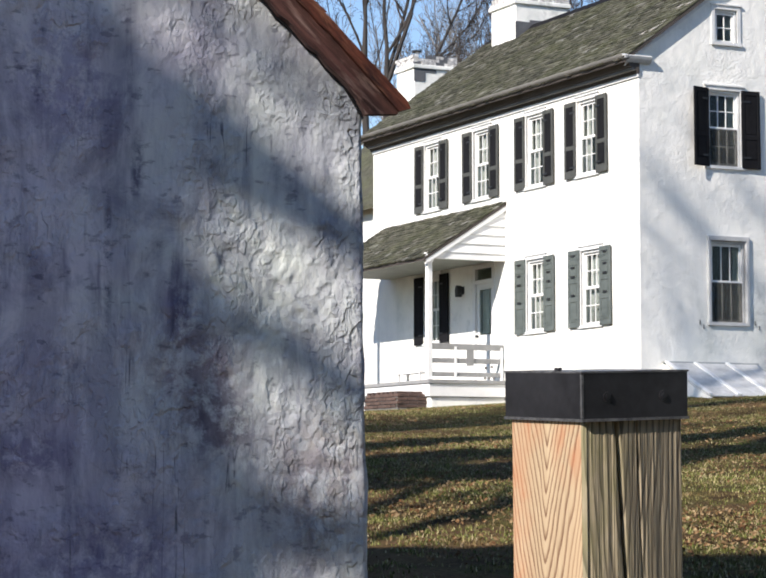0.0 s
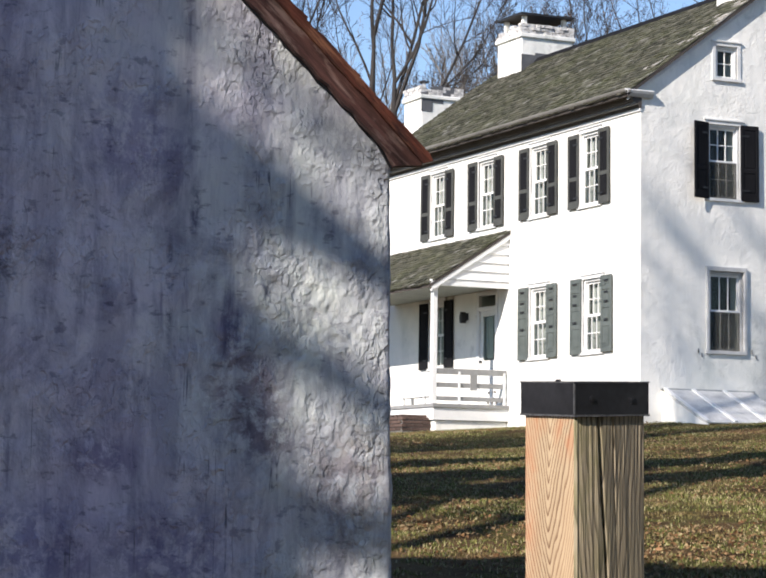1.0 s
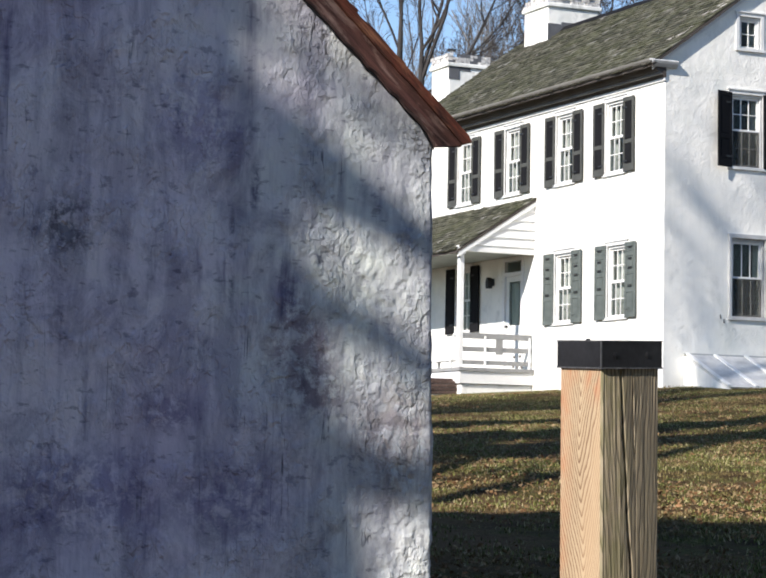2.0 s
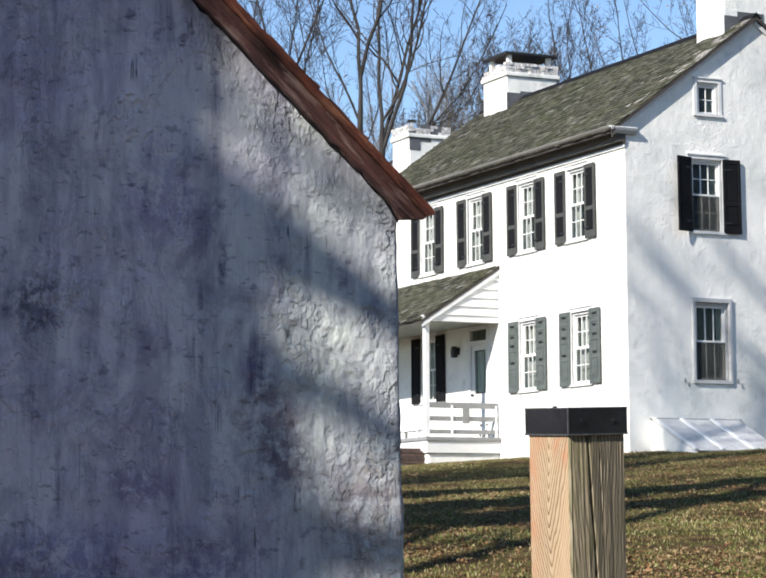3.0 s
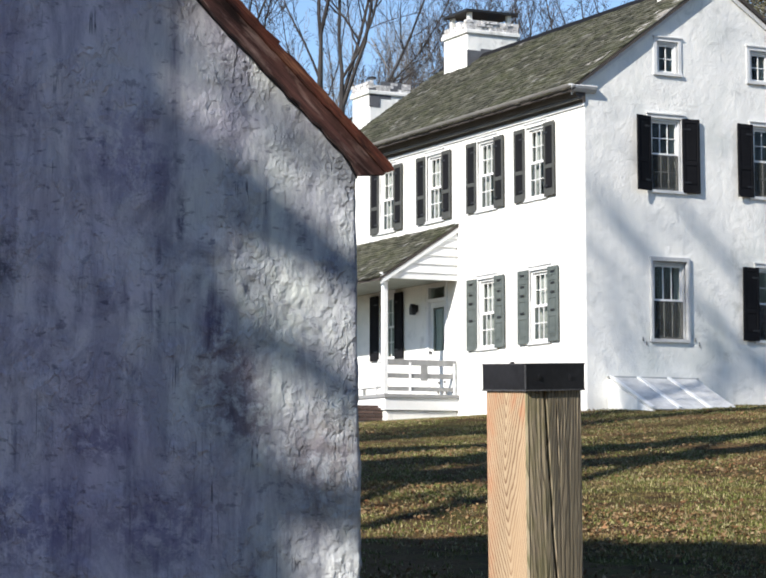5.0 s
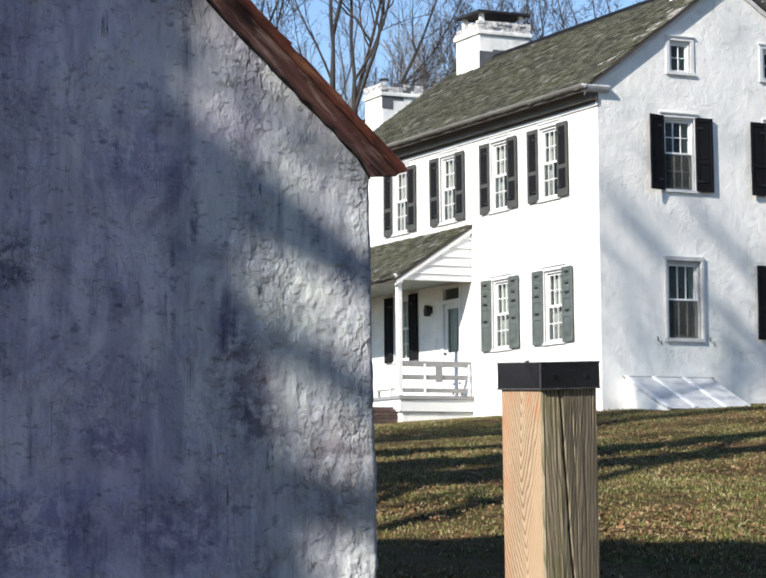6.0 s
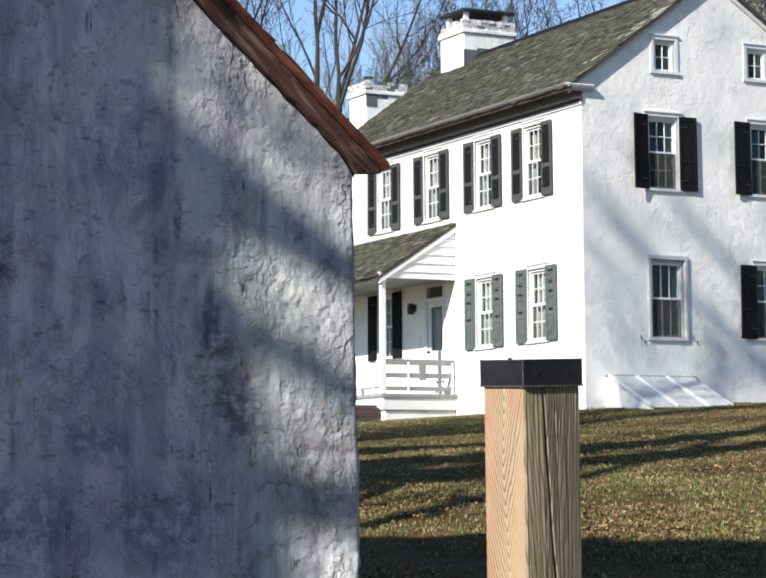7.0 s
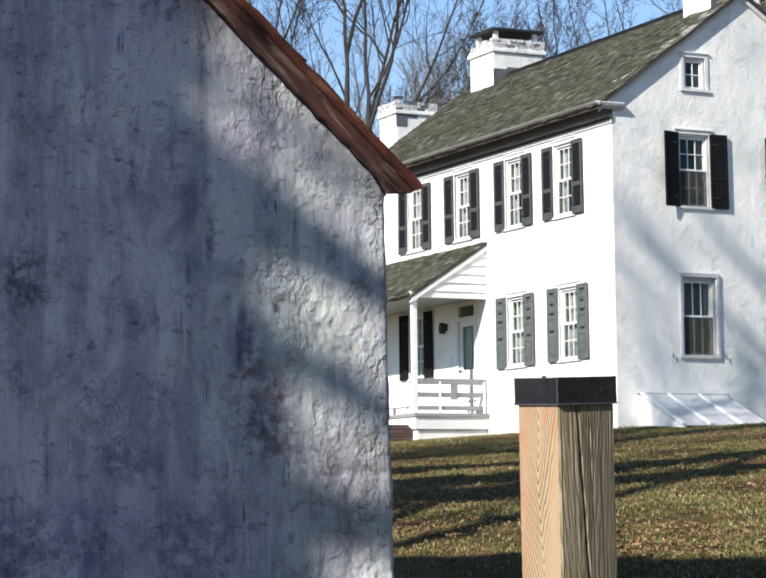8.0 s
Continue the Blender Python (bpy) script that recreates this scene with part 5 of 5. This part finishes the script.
def forked_tree(x, y, radius, limbs, seed, counts=(9, 7, 5), label="tall leafless forked tree with dark bark"):
    """Limbs: height of the fork, lean across and along, length and radius; each one bends upright as it climbs."""
    rnd = random.Random(seed)
    z = ground_z(x, y) - 0.3
    tree = tagged(new("tree"), label, "tree", "bare trees")
    tree.matrix_basis = pose(x, y, z)
    out, tips = [([], []), ([], []), ([], [])], []
    across, along = Vector((0.446, 0.895, 0)), Vector((-0.895, 0.446, 0))
    top = max(h for h, *rest in limbs)
    stem = [Vector((0.05 * math.sin(k * 1.7 + seed), 0.05 * math.cos(k * 1.3), top * k / 8)) for k in range(9)]
    tube(*out[0], stem, [radius * (1 - 0.45 * k / 8) for k in range(8)] + [radius * 0.3], 9)
    for h, a, b, length, r in limbs:
        k = min(int(h / top * 8), 7)
        base = stem[k].lerp(stem[k + 1], h / top * 8 - k)
        grow(rnd, out, tips, base, across * a + along * b + Vector((0, 0, 1)), length, r * 0.86, 1, (0,) + counts, 1.0)
    mesh_object("trunk", *out[0], BARK, tree, smooth=True)
    verts, faces = out[1]
    n, count = len(verts), len(faces)
    crown = mesh_object("crown", verts + out[2][0], faces + [tuple(n + i for i in f) for f in out[2][1]], [BARK, TWIG], tree)
    crown.data.polygons.foreach_set("material_index", [0] * count + [1] * len(out[2][1]))


# behind the house and the outbuilding
forked_tree(-27.7, 7.4, 0.16, [(9.6, -0.8, 0.2, 5, 0.035), (10.4, 0.5, -0.3, 5, 0.035), (11.4, -0.5, 0, 5.5, 0.05), (12.6, -0.12, 0.3, 8, 0.08), (13.0, 0.16, -0.2, 8, 0.08)], 51, (9, 7, 5))
forked_tree(-27.2, 7.9, 0.19, [(9.0, 0.75, 0.1, 9, 0.072), (9.9, 1.4, 0.1, 7, 0.05), (10.4, 0.5, -0.2, 9, 0.085), (10.8, 0.22, 0.3, 9, 0.075), (11.4, 0.85, -0.3, 8, 0.06), (11.6, 0.02, 0.1, 8.5, 0.075)], 52, (11, 8, 5))
forked_tree(-29.6, 5.6, 0.13, [(10.2, -0.5, 0.1, 8, 0.05), (10.8, 0.35, 0.2, 8, 0.05), (11.6, -0.2, -0.2, 8, 0.055), (12.2, 0.1, 0.1, 8, 0.055), (11.0, 0.8, 0.2, 7, 0.035)], 53, (11, 8, 5))
forked_tree(-30.6, 4.2, 0.14, [(9.6, -0.4, 0.1, 9, 0.05), (10.2, 0.45, 0.2, 9, 0.05), (11.0, -0.1, -0.2, 9, 0.06), (11.6, 0.2, 0.1, 8, 0.055)], 58, (10, 8, 5))
for k, (px, py) in enumerate(((-40.0, 17.0), (-42.0, 20.0), (-45.0, 19.4))):
    bare_tree(px, py, 15.0 + 0.8 * (k % 3), 0.10, 60 + k, (13, 9, 7, 4), stems=2, leaves=0.01, label="leafless tree that keeps some russet leaves")
forked_tree(-47.8, 26.9, 0.16, [(10.5, -0.8, 0.1, 7.5, 0.06), (11.5, 0.6, 0.2, 7.5, 0.06), (12.5, -0.3, -0.2, 7, 0.05), (13.0, 0.15, 0.1, 7, 0.05)], 56, (9, 7, 5))
forked_tree(-46.3, 29.4, 0.16, [(9.5, -0.6, 0.1, 7.5, 0.06), (10.5, 0.9, 0.2, 7.5, 0.06), (11.5, 0.4, -0.2, 7, 0.05), (12.0, -0.15, 0.1, 7, 0.05)], 57, (9, 7, 5))
bare_tree(-25.0, 21.5, 16, 0.16, 29, (12, 8, 6, 3), stems=2, leaves=0.12, label="leafless tree overgrown with brown vines")
bare_tree(-29.0, 26.5, 17, 0.16, 30, (12, 8, 6, 3), stems=2, leaves=0.12, label="leafless tree overgrown with brown vines")
bare_tree(-27.0, 20.0, 14, 0.13, 33, (12, 8, 6, 3), stems=2, leaves=0.12, label="leafless tree overgrown with brown vines")
# beside the lawn, out of view: their shade falls on lawn, gable and outbuilding
bare_tree(9.9, -20.9, 20, 0.20, 31, (13, 9, 5, 3))
bare_tree(17.6, -37.1, 33, 0.26, 34, (14, 9, 5, 3))
bare_tree(13.5, -33.5, 30, 0.16, 36, (16, 10, 6, 2))


def spruce(x, y, height, reach, seed):
    """An unseen conical evergreen, added for its shade: whorls of drooping boughs, each with ragged sprays of needles.
    """
    rnd = random.Random(seed)
    tree = tagged(new("tree"), "tall dark evergreen spruce out of view, added to block light", "tree", "evergreens")
    tree.matrix_basis = pose(x, y, ground_z(x, y) - 0.2)
    trunk, boughs, sprays = ([], []), ([], []), ([], [])
    tube(*trunk, [Vector((0, 0, 0)), Vector((0, 0, height * 0.5)), Vector((0, 0, height))], [0.22, 0.13, 0.02], 8)
    h = 0.8
    while h < height - 0.3:
        r = reach * (1 - h / height) ** 0.75 * rnd.uniform(0.75, 1.1)
        for k in range(9):
            a = rnd.uniform(0, math.tau)
            d = Vector((math.cos(a), math.sin(a), 0))
            end = Vector((0, 0, h - 0.22 * r)) + d * r
            tube(*boughs, [Vector((0, 0, h)), Vector((0, 0, h - 0.02)) + d * r * 0.5, end], [0.03, 0.02, 0.005], 4)
            for j in range(26):
                f = rnd.uniform(0.15, 1.0)
                leaf_quad(rnd, *sprays, Vector((0, 0, h)).lerp(end, f) + Vector((rnd.gauss(0, 0.12), rnd.gauss(0, 0.12), rnd.gauss(0, 0.1))), rnd.uniform(0.09, 0.18))
        h += rnd.uniform(0.26, 0.42)
    mesh_object("trunk", *trunk, BARK, tree, smooth=True)
    mesh_object("crown", boughs[0] + sprays[0], boughs[1] + [tuple(len(boughs[0]) + i for i in f) for f in sprays[1]], NEEDLE, tree)


# Unseen, added to lay broad dark bands of shade on the lawn.
spruce(19.7, -23.4, 15, 2.0, 41)
spruce(17.4, -22.6, 16, 1.9, 44)
spruce(16.4, -26.0, 15, 1.9, 43)
# Added behind the camera to keep sky light off the outbuilding's gable.
for k, (px, py) in enumerate(((43.0, -25.5), (44.0, -20.5), (42.0, -15.5), (45.5, -23.0), (44.0, -17.5))):
    spruce(px, py, 14 + k % 3, 2.6, 81 + k)
for k, (px, py) in enumerate(((47.5, -29.0), (49.0, -24.0), (48.0, -19.0), (49.5, -14.0), (47.0, -9.5), (51.0, -33.5))):
    spruce(px, py, 20 + k % 3, 3.6, 91 + k)
# Unseen double row, added to shade the near edge of the lawn.
for k in range(6):
    spruce(26.8 + 0.58 * k, -28.6 + 0.68 * k, 10.55 + 0.15 * math.sin(k * 2.1), 0.95, 45 + k)
for k in range(5):
    spruce(27.47 + 0.58 * k, -29.2 + 0.68 * k, 11.05 + 0.1 * math.sin(k * 1.7), 1.0, 145 + k)


def lawn_shade_tree():
    """A leaning tree beyond the outbuilding, out of view; its long limbs draw streaks of shade over the lawn."""
    tree = tagged(new("tree"), "leaning leafless tree with long slanting limbs beside the lawn", "tree", "bare trees")
    trunk, limbs = ([], []), ([], [])
    # where each limb's shade lies on the lawn, and how far up the sun's ray the limb is
    for pts, r in (([(21.4, -15.9), (20.42, -14.84), (18.13, -12.44), (16.12, -9.99), (13.91, -7.66), (9.7, -3.4), (7.5, -1.0)], (0.12, 0.12, 0.12, 0.12, 0.12, 0.11, 0.08)),
                   ([(19.2, -14.7), (17.7, -13.52), (15.38, -11.65), (13.46, -9.82), (11.9, -7.4), (9.6, -4.4), (6.6, -0.9)], (0.10, 0.10, 0.10, 0.09, 0.085, 0.08, 0.06)),
                   ([(15.4, -12.9), (13.4, -11.3), (11.9, -9.6), (11.0, -8.0), (9.5, -5.9), (6.4, -2.2)], (0.07, 0.07, 0.06, 0.06, 0.05, 0.04)),
                   ([(19.9, -13.9), (17.2, -12.1), (14.9, -9.7), (13.0, -6.9)], (0.05, 0.05, 0.045, 0.03)),
                   ([(20.6, -16.3), (18.6, -13.9), (16.2, -11.3), (14.2, -8.9), (10.4, -4.6)], (0.045, 0.045, 0.045, 0.04, 0.03)),
                   ([(17.4, -14.2), (14.9, -12.2), (12.7, -9.9), (10.3, -6.5), (7.6, -2.9)], (0.04, 0.045, 0.045, 0.04, 0.03))):
        line = [Vector((x, y, ground_z(x, y))) + SUN * (15 + 1.2 * k) for k, (x, y) in enumerate(pts)]
        tube(*limbs, line, r, 8)
        rnd = random.Random(int(1000 * r[0]))
        for k in range(14):
            f = rnd.uniform(0.3, len(line) - 1.2)
            p = line[int(f)].lerp(line[int(f) + 1], f - int(f))
            grow(rnd, [limbs], [], p, Vector((rnd.gauss(0, 1), rnd.gauss(0, 1), rnd.uniform(0.2, 1.2))), rnd.uniform(1.0, 2.4), 0.022, 3, (0, 0, 0, 3), 1.0)
    foot = Vector((26.5, -29.5, ground_z(26.5, -29.5) - 0.3))
    tube(*trunk, [foot, foot + Vector((-0.3, 0.5, 3.0)), foot + Vector((-0.5, 1.3, 6.5)), Vector((21.4, -15.9, ground_z(21.4, -15.9))) + SUN * 15], [0.3, 0.25, 0.2, 0.15], 9)
    mesh_object("trunk", *trunk, BARK, tree, smooth=True)
    mesh_object("crown", *limbs, BARK, tree, smooth=True)


lawn_shade_tree()


def gable_shade_tree():
    """A tall tree beyond the outbuilding, out of view, whose slanting limbs lay soft shade over the house's gable."""
    tree = tagged(new("tree"), "tall leafless tree with slanting limbs far beside the house", "tree", "bare trees")
    trunk, limbs, rnd = ([], []), ([], []), random.Random(21)
    fork = Vector((0, 7.2, -0.6)) + SUN * 42
    for pts, r in (([(4.8, 0.5), (3.5, 1.45), (2.4, 2.35), (1.46, 3.0), (0.15, 4.4)], (0.09, 0.085, 0.08, 0.07, 0.06)),
                   ([(5.2, 1.1), (4.0, 2.2), (3.0, 3.2), (2.0, 4.2), (1.0, 5.1)], (0.08, 0.08, 0.08, 0.07, 0.05)),
                   ([(2.9, 1.2), (1.7, 2.6), (1.0, 3.3), (0.2, 3.9)], (0.05, 0.055, 0.05, 0.04)),
                   ([(5.6, -0.4), (4.6, 0.35), (3.6, 1.2), (2.6, 2.2)], (0.10, 0.09, 0.08, 0.06))):
        line = [fork] + [Vector((0, y, z)) + SUN * (42 + 0.5 * k) for k, (y, z) in enumerate(pts)]
        tube(*limbs, line, (0.15,) + r, 8)
        for k in range(5):
            f = rnd.uniform(0.0, len(line) - 1.1)
            p = line[int(f)].lerp(line[int(f) + 1], f - int(f))
            grow(rnd, [limbs], [], p, Vector((rnd.gauss(0, 0.6), rnd.gauss(-0.6, 0.7), rnd.gauss(0.4, 0.8))), rnd.uniform(0.8, 2.2), 0.02, 3, (0, 0, 0, 4), 0.0)
    foot = Vector((fork.x + 0.6, fork.y - 0.8, ground_z(fork.x, fork.y) - 0.3))
    tube(*trunk, [foot, foot.lerp(fork, 0.35) + Vector((0.3, -0.2, 0)), foot.lerp(fork, 0.7) + Vector((0.2, -0.2, 0)), fork], [0.42, 0.34, 0.27, 0.17], 9)
    mesh_object("trunk", *trunk, BARK, tree, smooth=True)
    mesh_object("crown", *limbs, BARK, tree, smooth=True)


gable_shade_tree()


def shade_tree():
    """An unseen tree, set up the sun's ray so that its trunk and drooping limbs shade the outbuilding's gable."""
    tree = tagged(new("tree"), "old leafless tree with drooping lower limbs beside the outbuilding", "tree", "bare trees")
    trunk, limbs, rnd = ([], []), ([], []), random.Random(12)

    def over(y, z, k):
        """The point k metres towards the sun from a point of the gable."""
        return shed.matrix_basis @ Vector((SX, y, z)) + SUN * k
    side = Vector((-SUN.y, SUN.x, 0)).normalized()
    stem = [over(y, z, 19.0) - side * r for y, z, r in ((-19.27, -2.1, 0.29), (-19.40, -1.626, 0.285), (-19.49, -1.229, 0.28), (-19.58, -0.832, 0.275), (-19.67, -0.552, 0.27), (-19.76, -0.261, 0.265), (-19.85, -0.019, 0.26), (-19.82, 0.134, 0.26), (-19.80, 0.375, 0.255), (-19.78, 0.846, 0.25))]
    foot = Vector((stem[0].x + 0.05, stem[0].y + 0.12, 0))
    foot.z = ground_z(foot.x, foot.y) - 0.3
    tube(*trunk, [foot, foot.lerp(stem[0], 0.5)] + stem + [stem[-1] + Vector((0, 0, 3)), stem[-1] + Vector((0.1, 0.1, 7))], [0.36, 0.31] + [0.29, 0.285, 0.28, 0.275, 0.27, 0.265, 0.26, 0.26, 0.255, 0.25] + [0.2, 0.1], 10)
    apart = [p - side * 0.46 + Vector((0, 0, 0.02)) for p in stem]
    tube(*trunk, [foot - side * 0.3, (foot - side * 0.4).lerp(apart[0], 0.5)] + apart + [apart[-1] + Vector((0, -0.2, 3)), apart[-1] + Vector((-0.2, -0.6, 7))], [0.34, 0.33] + [0.32, 0.315, 0.31, 0.305, 0.30, 0.295, 0.29, 0.285, 0.28, 0.27] + [0.2, 0.1], 10)
    for pts, r in (([(-20.537, 0.20, 15.2), (-20.145, -0.09, 15.0), (-19.726, -0.375, 14.8), (-19.466, -0.52, 14.6), (-19.155, -0.72, 14.4), (-18.555, -1.12, 14.0)], (0.19, 0.18, 0.155, 0.125, 0.085, 0.05)),
                   ([(-20.439, -0.588, 16.2), (-19.693, -0.943, 15.8), (-19.385, -1.071, 15.5), (-19.146, -1.20, 15.2), (-18.918, -1.322, 15.0)], (0.10, 0.09, 0.075, 0.06, 0.05)),
                   ([(-20.637, 0.703, 18.6), (-20.063, 0.308, 19.5), (-19.569, -0.033, 21.0), (-19.01, -0.423, 22.0)], (0.06, 0.055, 0.045, 0.035)),
                   ([(-20.7, -1.3, 8.0), (-20.1, -1.48, 11.0), (-19.765, -1.604, 13.0), (-19.381, -1.66, 14.0), (-18.918, -1.739, 14.5)], (0.16, 0.15, 0.13, 0.11, 0.09))):
        line = [over(*p) for p in pts]
        tube(*limbs, line, r, 8)
        for k in range(8 if pts[0][1] < 0.5 else 0):
            f = rnd.uniform(0.4, 1.9)
            p = line[int(f)].lerp(line[int(f) + 1], f - int(f))
            grow(rnd, [limbs], [], p, Vector((rnd.gauss(0, 0.5), rnd.uniform(0.2, 1.2), rnd.gauss(0, 1))), rnd.uniform(0.4, 0.9), 0.016, 3, (0, 0, 0, 5), 0.0)
    # Loose twigs, added unseen to dim the sun on the gable.
    for k in range(26):
        if k % 3:
            y, z = rnd.gauss(-19.88, 0.12), rnd.uniform(-2.2, 0.4)
        else:
            y, z = rnd.uniform(-19.6, -18.9), rnd.uniform(-2.4, -1.2)
        p = over(y, z, rnd.uniform(16.0, 24.0))
        grow(rnd, [limbs], [], p, Vector((rnd.gauss(0, 0.6), rnd.uniform(-0.3, 1.0), rnd.gauss(0.2, 0.9))), rnd.uniform(0.8, 1.7), 0.013, 3, (0, 0, 0, 5), 0.0)
    # More loose twigs, added to thin the sunlight below the rake.
    for k in range(13):
        y = rnd.uniform(-20.2, -19.5)
        p = over(y, rake_foot(y) - rnd.uniform(-0.1, 0.18), rnd.uniform(24.0, 32.0))
        grow(rnd, [limbs], [], p, Vector((rnd.gauss(0, 0.6), rnd.uniform(-0.6, 0.9), rnd.gauss(0.3, 0.9))), rnd.uniform(0.5, 1.1), 0.013, 3, (0, 0, 0, 5), 0.0)
    mesh_object("trunk", *trunk, BARK, tree, smooth=True)
    mesh_object("crown", *limbs, BARK, tree, smooth=True)


shade_tree()


def far_woods():
    """The leafless woods behind the house, too many stems to count."""
    rnd = random.Random(77)
    out, tips = [([], [])], []
    for k in range(84):
        far, ang, h = rnd.uniform(105, 135), radians(rnd.uniform(150.9, 154.4)), rnd.uniform(13, 17)
        if k >= 22:
            far, ang, h = rnd.uniform(88, 135), radians(rnd.uniform(137.0, 144.6)), rnd.uniform(15, 20)
        x, y = 37.5 + far * math.cos(ang), -23.3 + far * math.sin(ang)
        grow(rnd, out, tips, Vector((x, y, ground_z(x, y) - 0.5)), Vector((rnd.gauss(0, 0.05), rnd.gauss(0, 0.05), 1)), h, h * 0.0065, 0, (10, 7, 5), 1.0)
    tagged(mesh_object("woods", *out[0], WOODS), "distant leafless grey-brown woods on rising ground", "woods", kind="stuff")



def thicket():
    """Vines and brush on the slope beyond the gable."""
    rnd = random.Random(78)
    verts, faces = [], []
    for k in range(620):
        far, ang = rnd.uniform(80, 105), radians(rnd.uniform(138.0, 144.6))
        x, y = 37.5 + far * math.cos(ang), -23.3 + far * math.sin(ang)
        c = Vector((x, y, ground_z(x, y) + rnd.uniform(8.0, 17.5)))
        reach = rnd.uniform(0.4, 1.3)
        for j in range(60):
            p = c + Vector((rnd.gauss(0, 0.5), rnd.gauss(0, 0.5), rnd.gauss(0, 0.4))) * reach
            leaf_quad(rnd, verts, faces, p, rnd.uniform(0.04, 0.11))
    tagged(mesh_object("thicket", verts, faces, BRUSH), "grey-olive brush and vines on the wooded slope", "brush", kind="stuff")


far_woods()
thicket()


# ---- grass and fallen leaves ----
def in_view(x, y):
    """The open lawn between the outbuilding and the house."""
    away = Vector((x - 37.5, y + 23.3)).length
    side = math.degrees(math.atan2(y + 23.3, -(x - 37.5)))
    return 10.0 < away and 13 < side < 41 and not (HX < x < 0.02 and y > -0.02) and not (PX0 < x < PX1 and y > PY)


def make_grass():
    rnd = random.Random(5)
    verts, faces = [], []
    count = 0
    while count < 270000:
        far = 11 + 37 * rnd.random() ** 0.8
        side = radians(rnd.uniform(13, 41))
        x, y = 37.5 - far * math.cos(side), -23.3 + far * math.sin(side)
        count += 1
        if not in_view(x, y) or noise.noise((x * 0.55, y * 0.55, 4)) + 0.5 * noise.noise((x * 2.1, y * 2.1, 2)) + 0.7 * noise.noise((x * 5.5, y * 5.5, 7)) < rnd.uniform(-0.45, 0.4):
            continue
        z = ground_z(x, y)
        for b in range(2):
            a = rnd.uniform(0, math.tau)
            h, w = rnd.uniform(0.010, 0.036), rnd.uniform(0.005, 0.010)
            lean = rnd.uniform(0.2, 1.1) * h
            bx, by = x + rnd.uniform(-0.03, 0.03), y + rnd.uniform(-0.03, 0.03)
            ca, sa = math.cos(a), math.sin(a)
            n = len(verts)
            verts += [(bx - sa * w, by + ca * w, z - 0.01), (bx + sa * w, by - ca * w, z - 0.01), (bx + ca * lean, by + sa * lean, z + h)]
            faces.append((n, n + 1, n + 2))
    tagged(mesh_object("grass", verts, faces, BLADE), "short patchy winter grass blades", "grass", kind="stuff")


def make_litter():
    rnd = random.Random(6)
    verts, faces = [], []
    for k in range(85000):
        far = 11 + 34 * rnd.random()
        side = radians(rnd.uniform(13, 41))
        x, y = 37.5 - far * math.cos(side), -23.3 + far * math.sin(side)
        if not in_view(x, y) or 1.3 * noise.noise((x * 0.35, y * 0.35, 9)) + 0.8 * noise.noise((x * 1.1, y * 1.1, 3)) < rnd.uniform(-0.55, 0.75):
            continue
        leaf_quad(rnd, verts, faces, Vector((x, y, ground_z(x, y) + rnd.uniform(0.005, 0.03))), rnd.uniform(0.008, 0.021) if rnd.random() < 0.9 else rnd.uniform(0.02, 0.034))
    tagged(mesh_object("fallen_leaves", verts, faces, DEADLEAF), "scattered dry brown fallen leaves on the lawn", "leaves", kind="stuff")


make_grass()
make_litter()
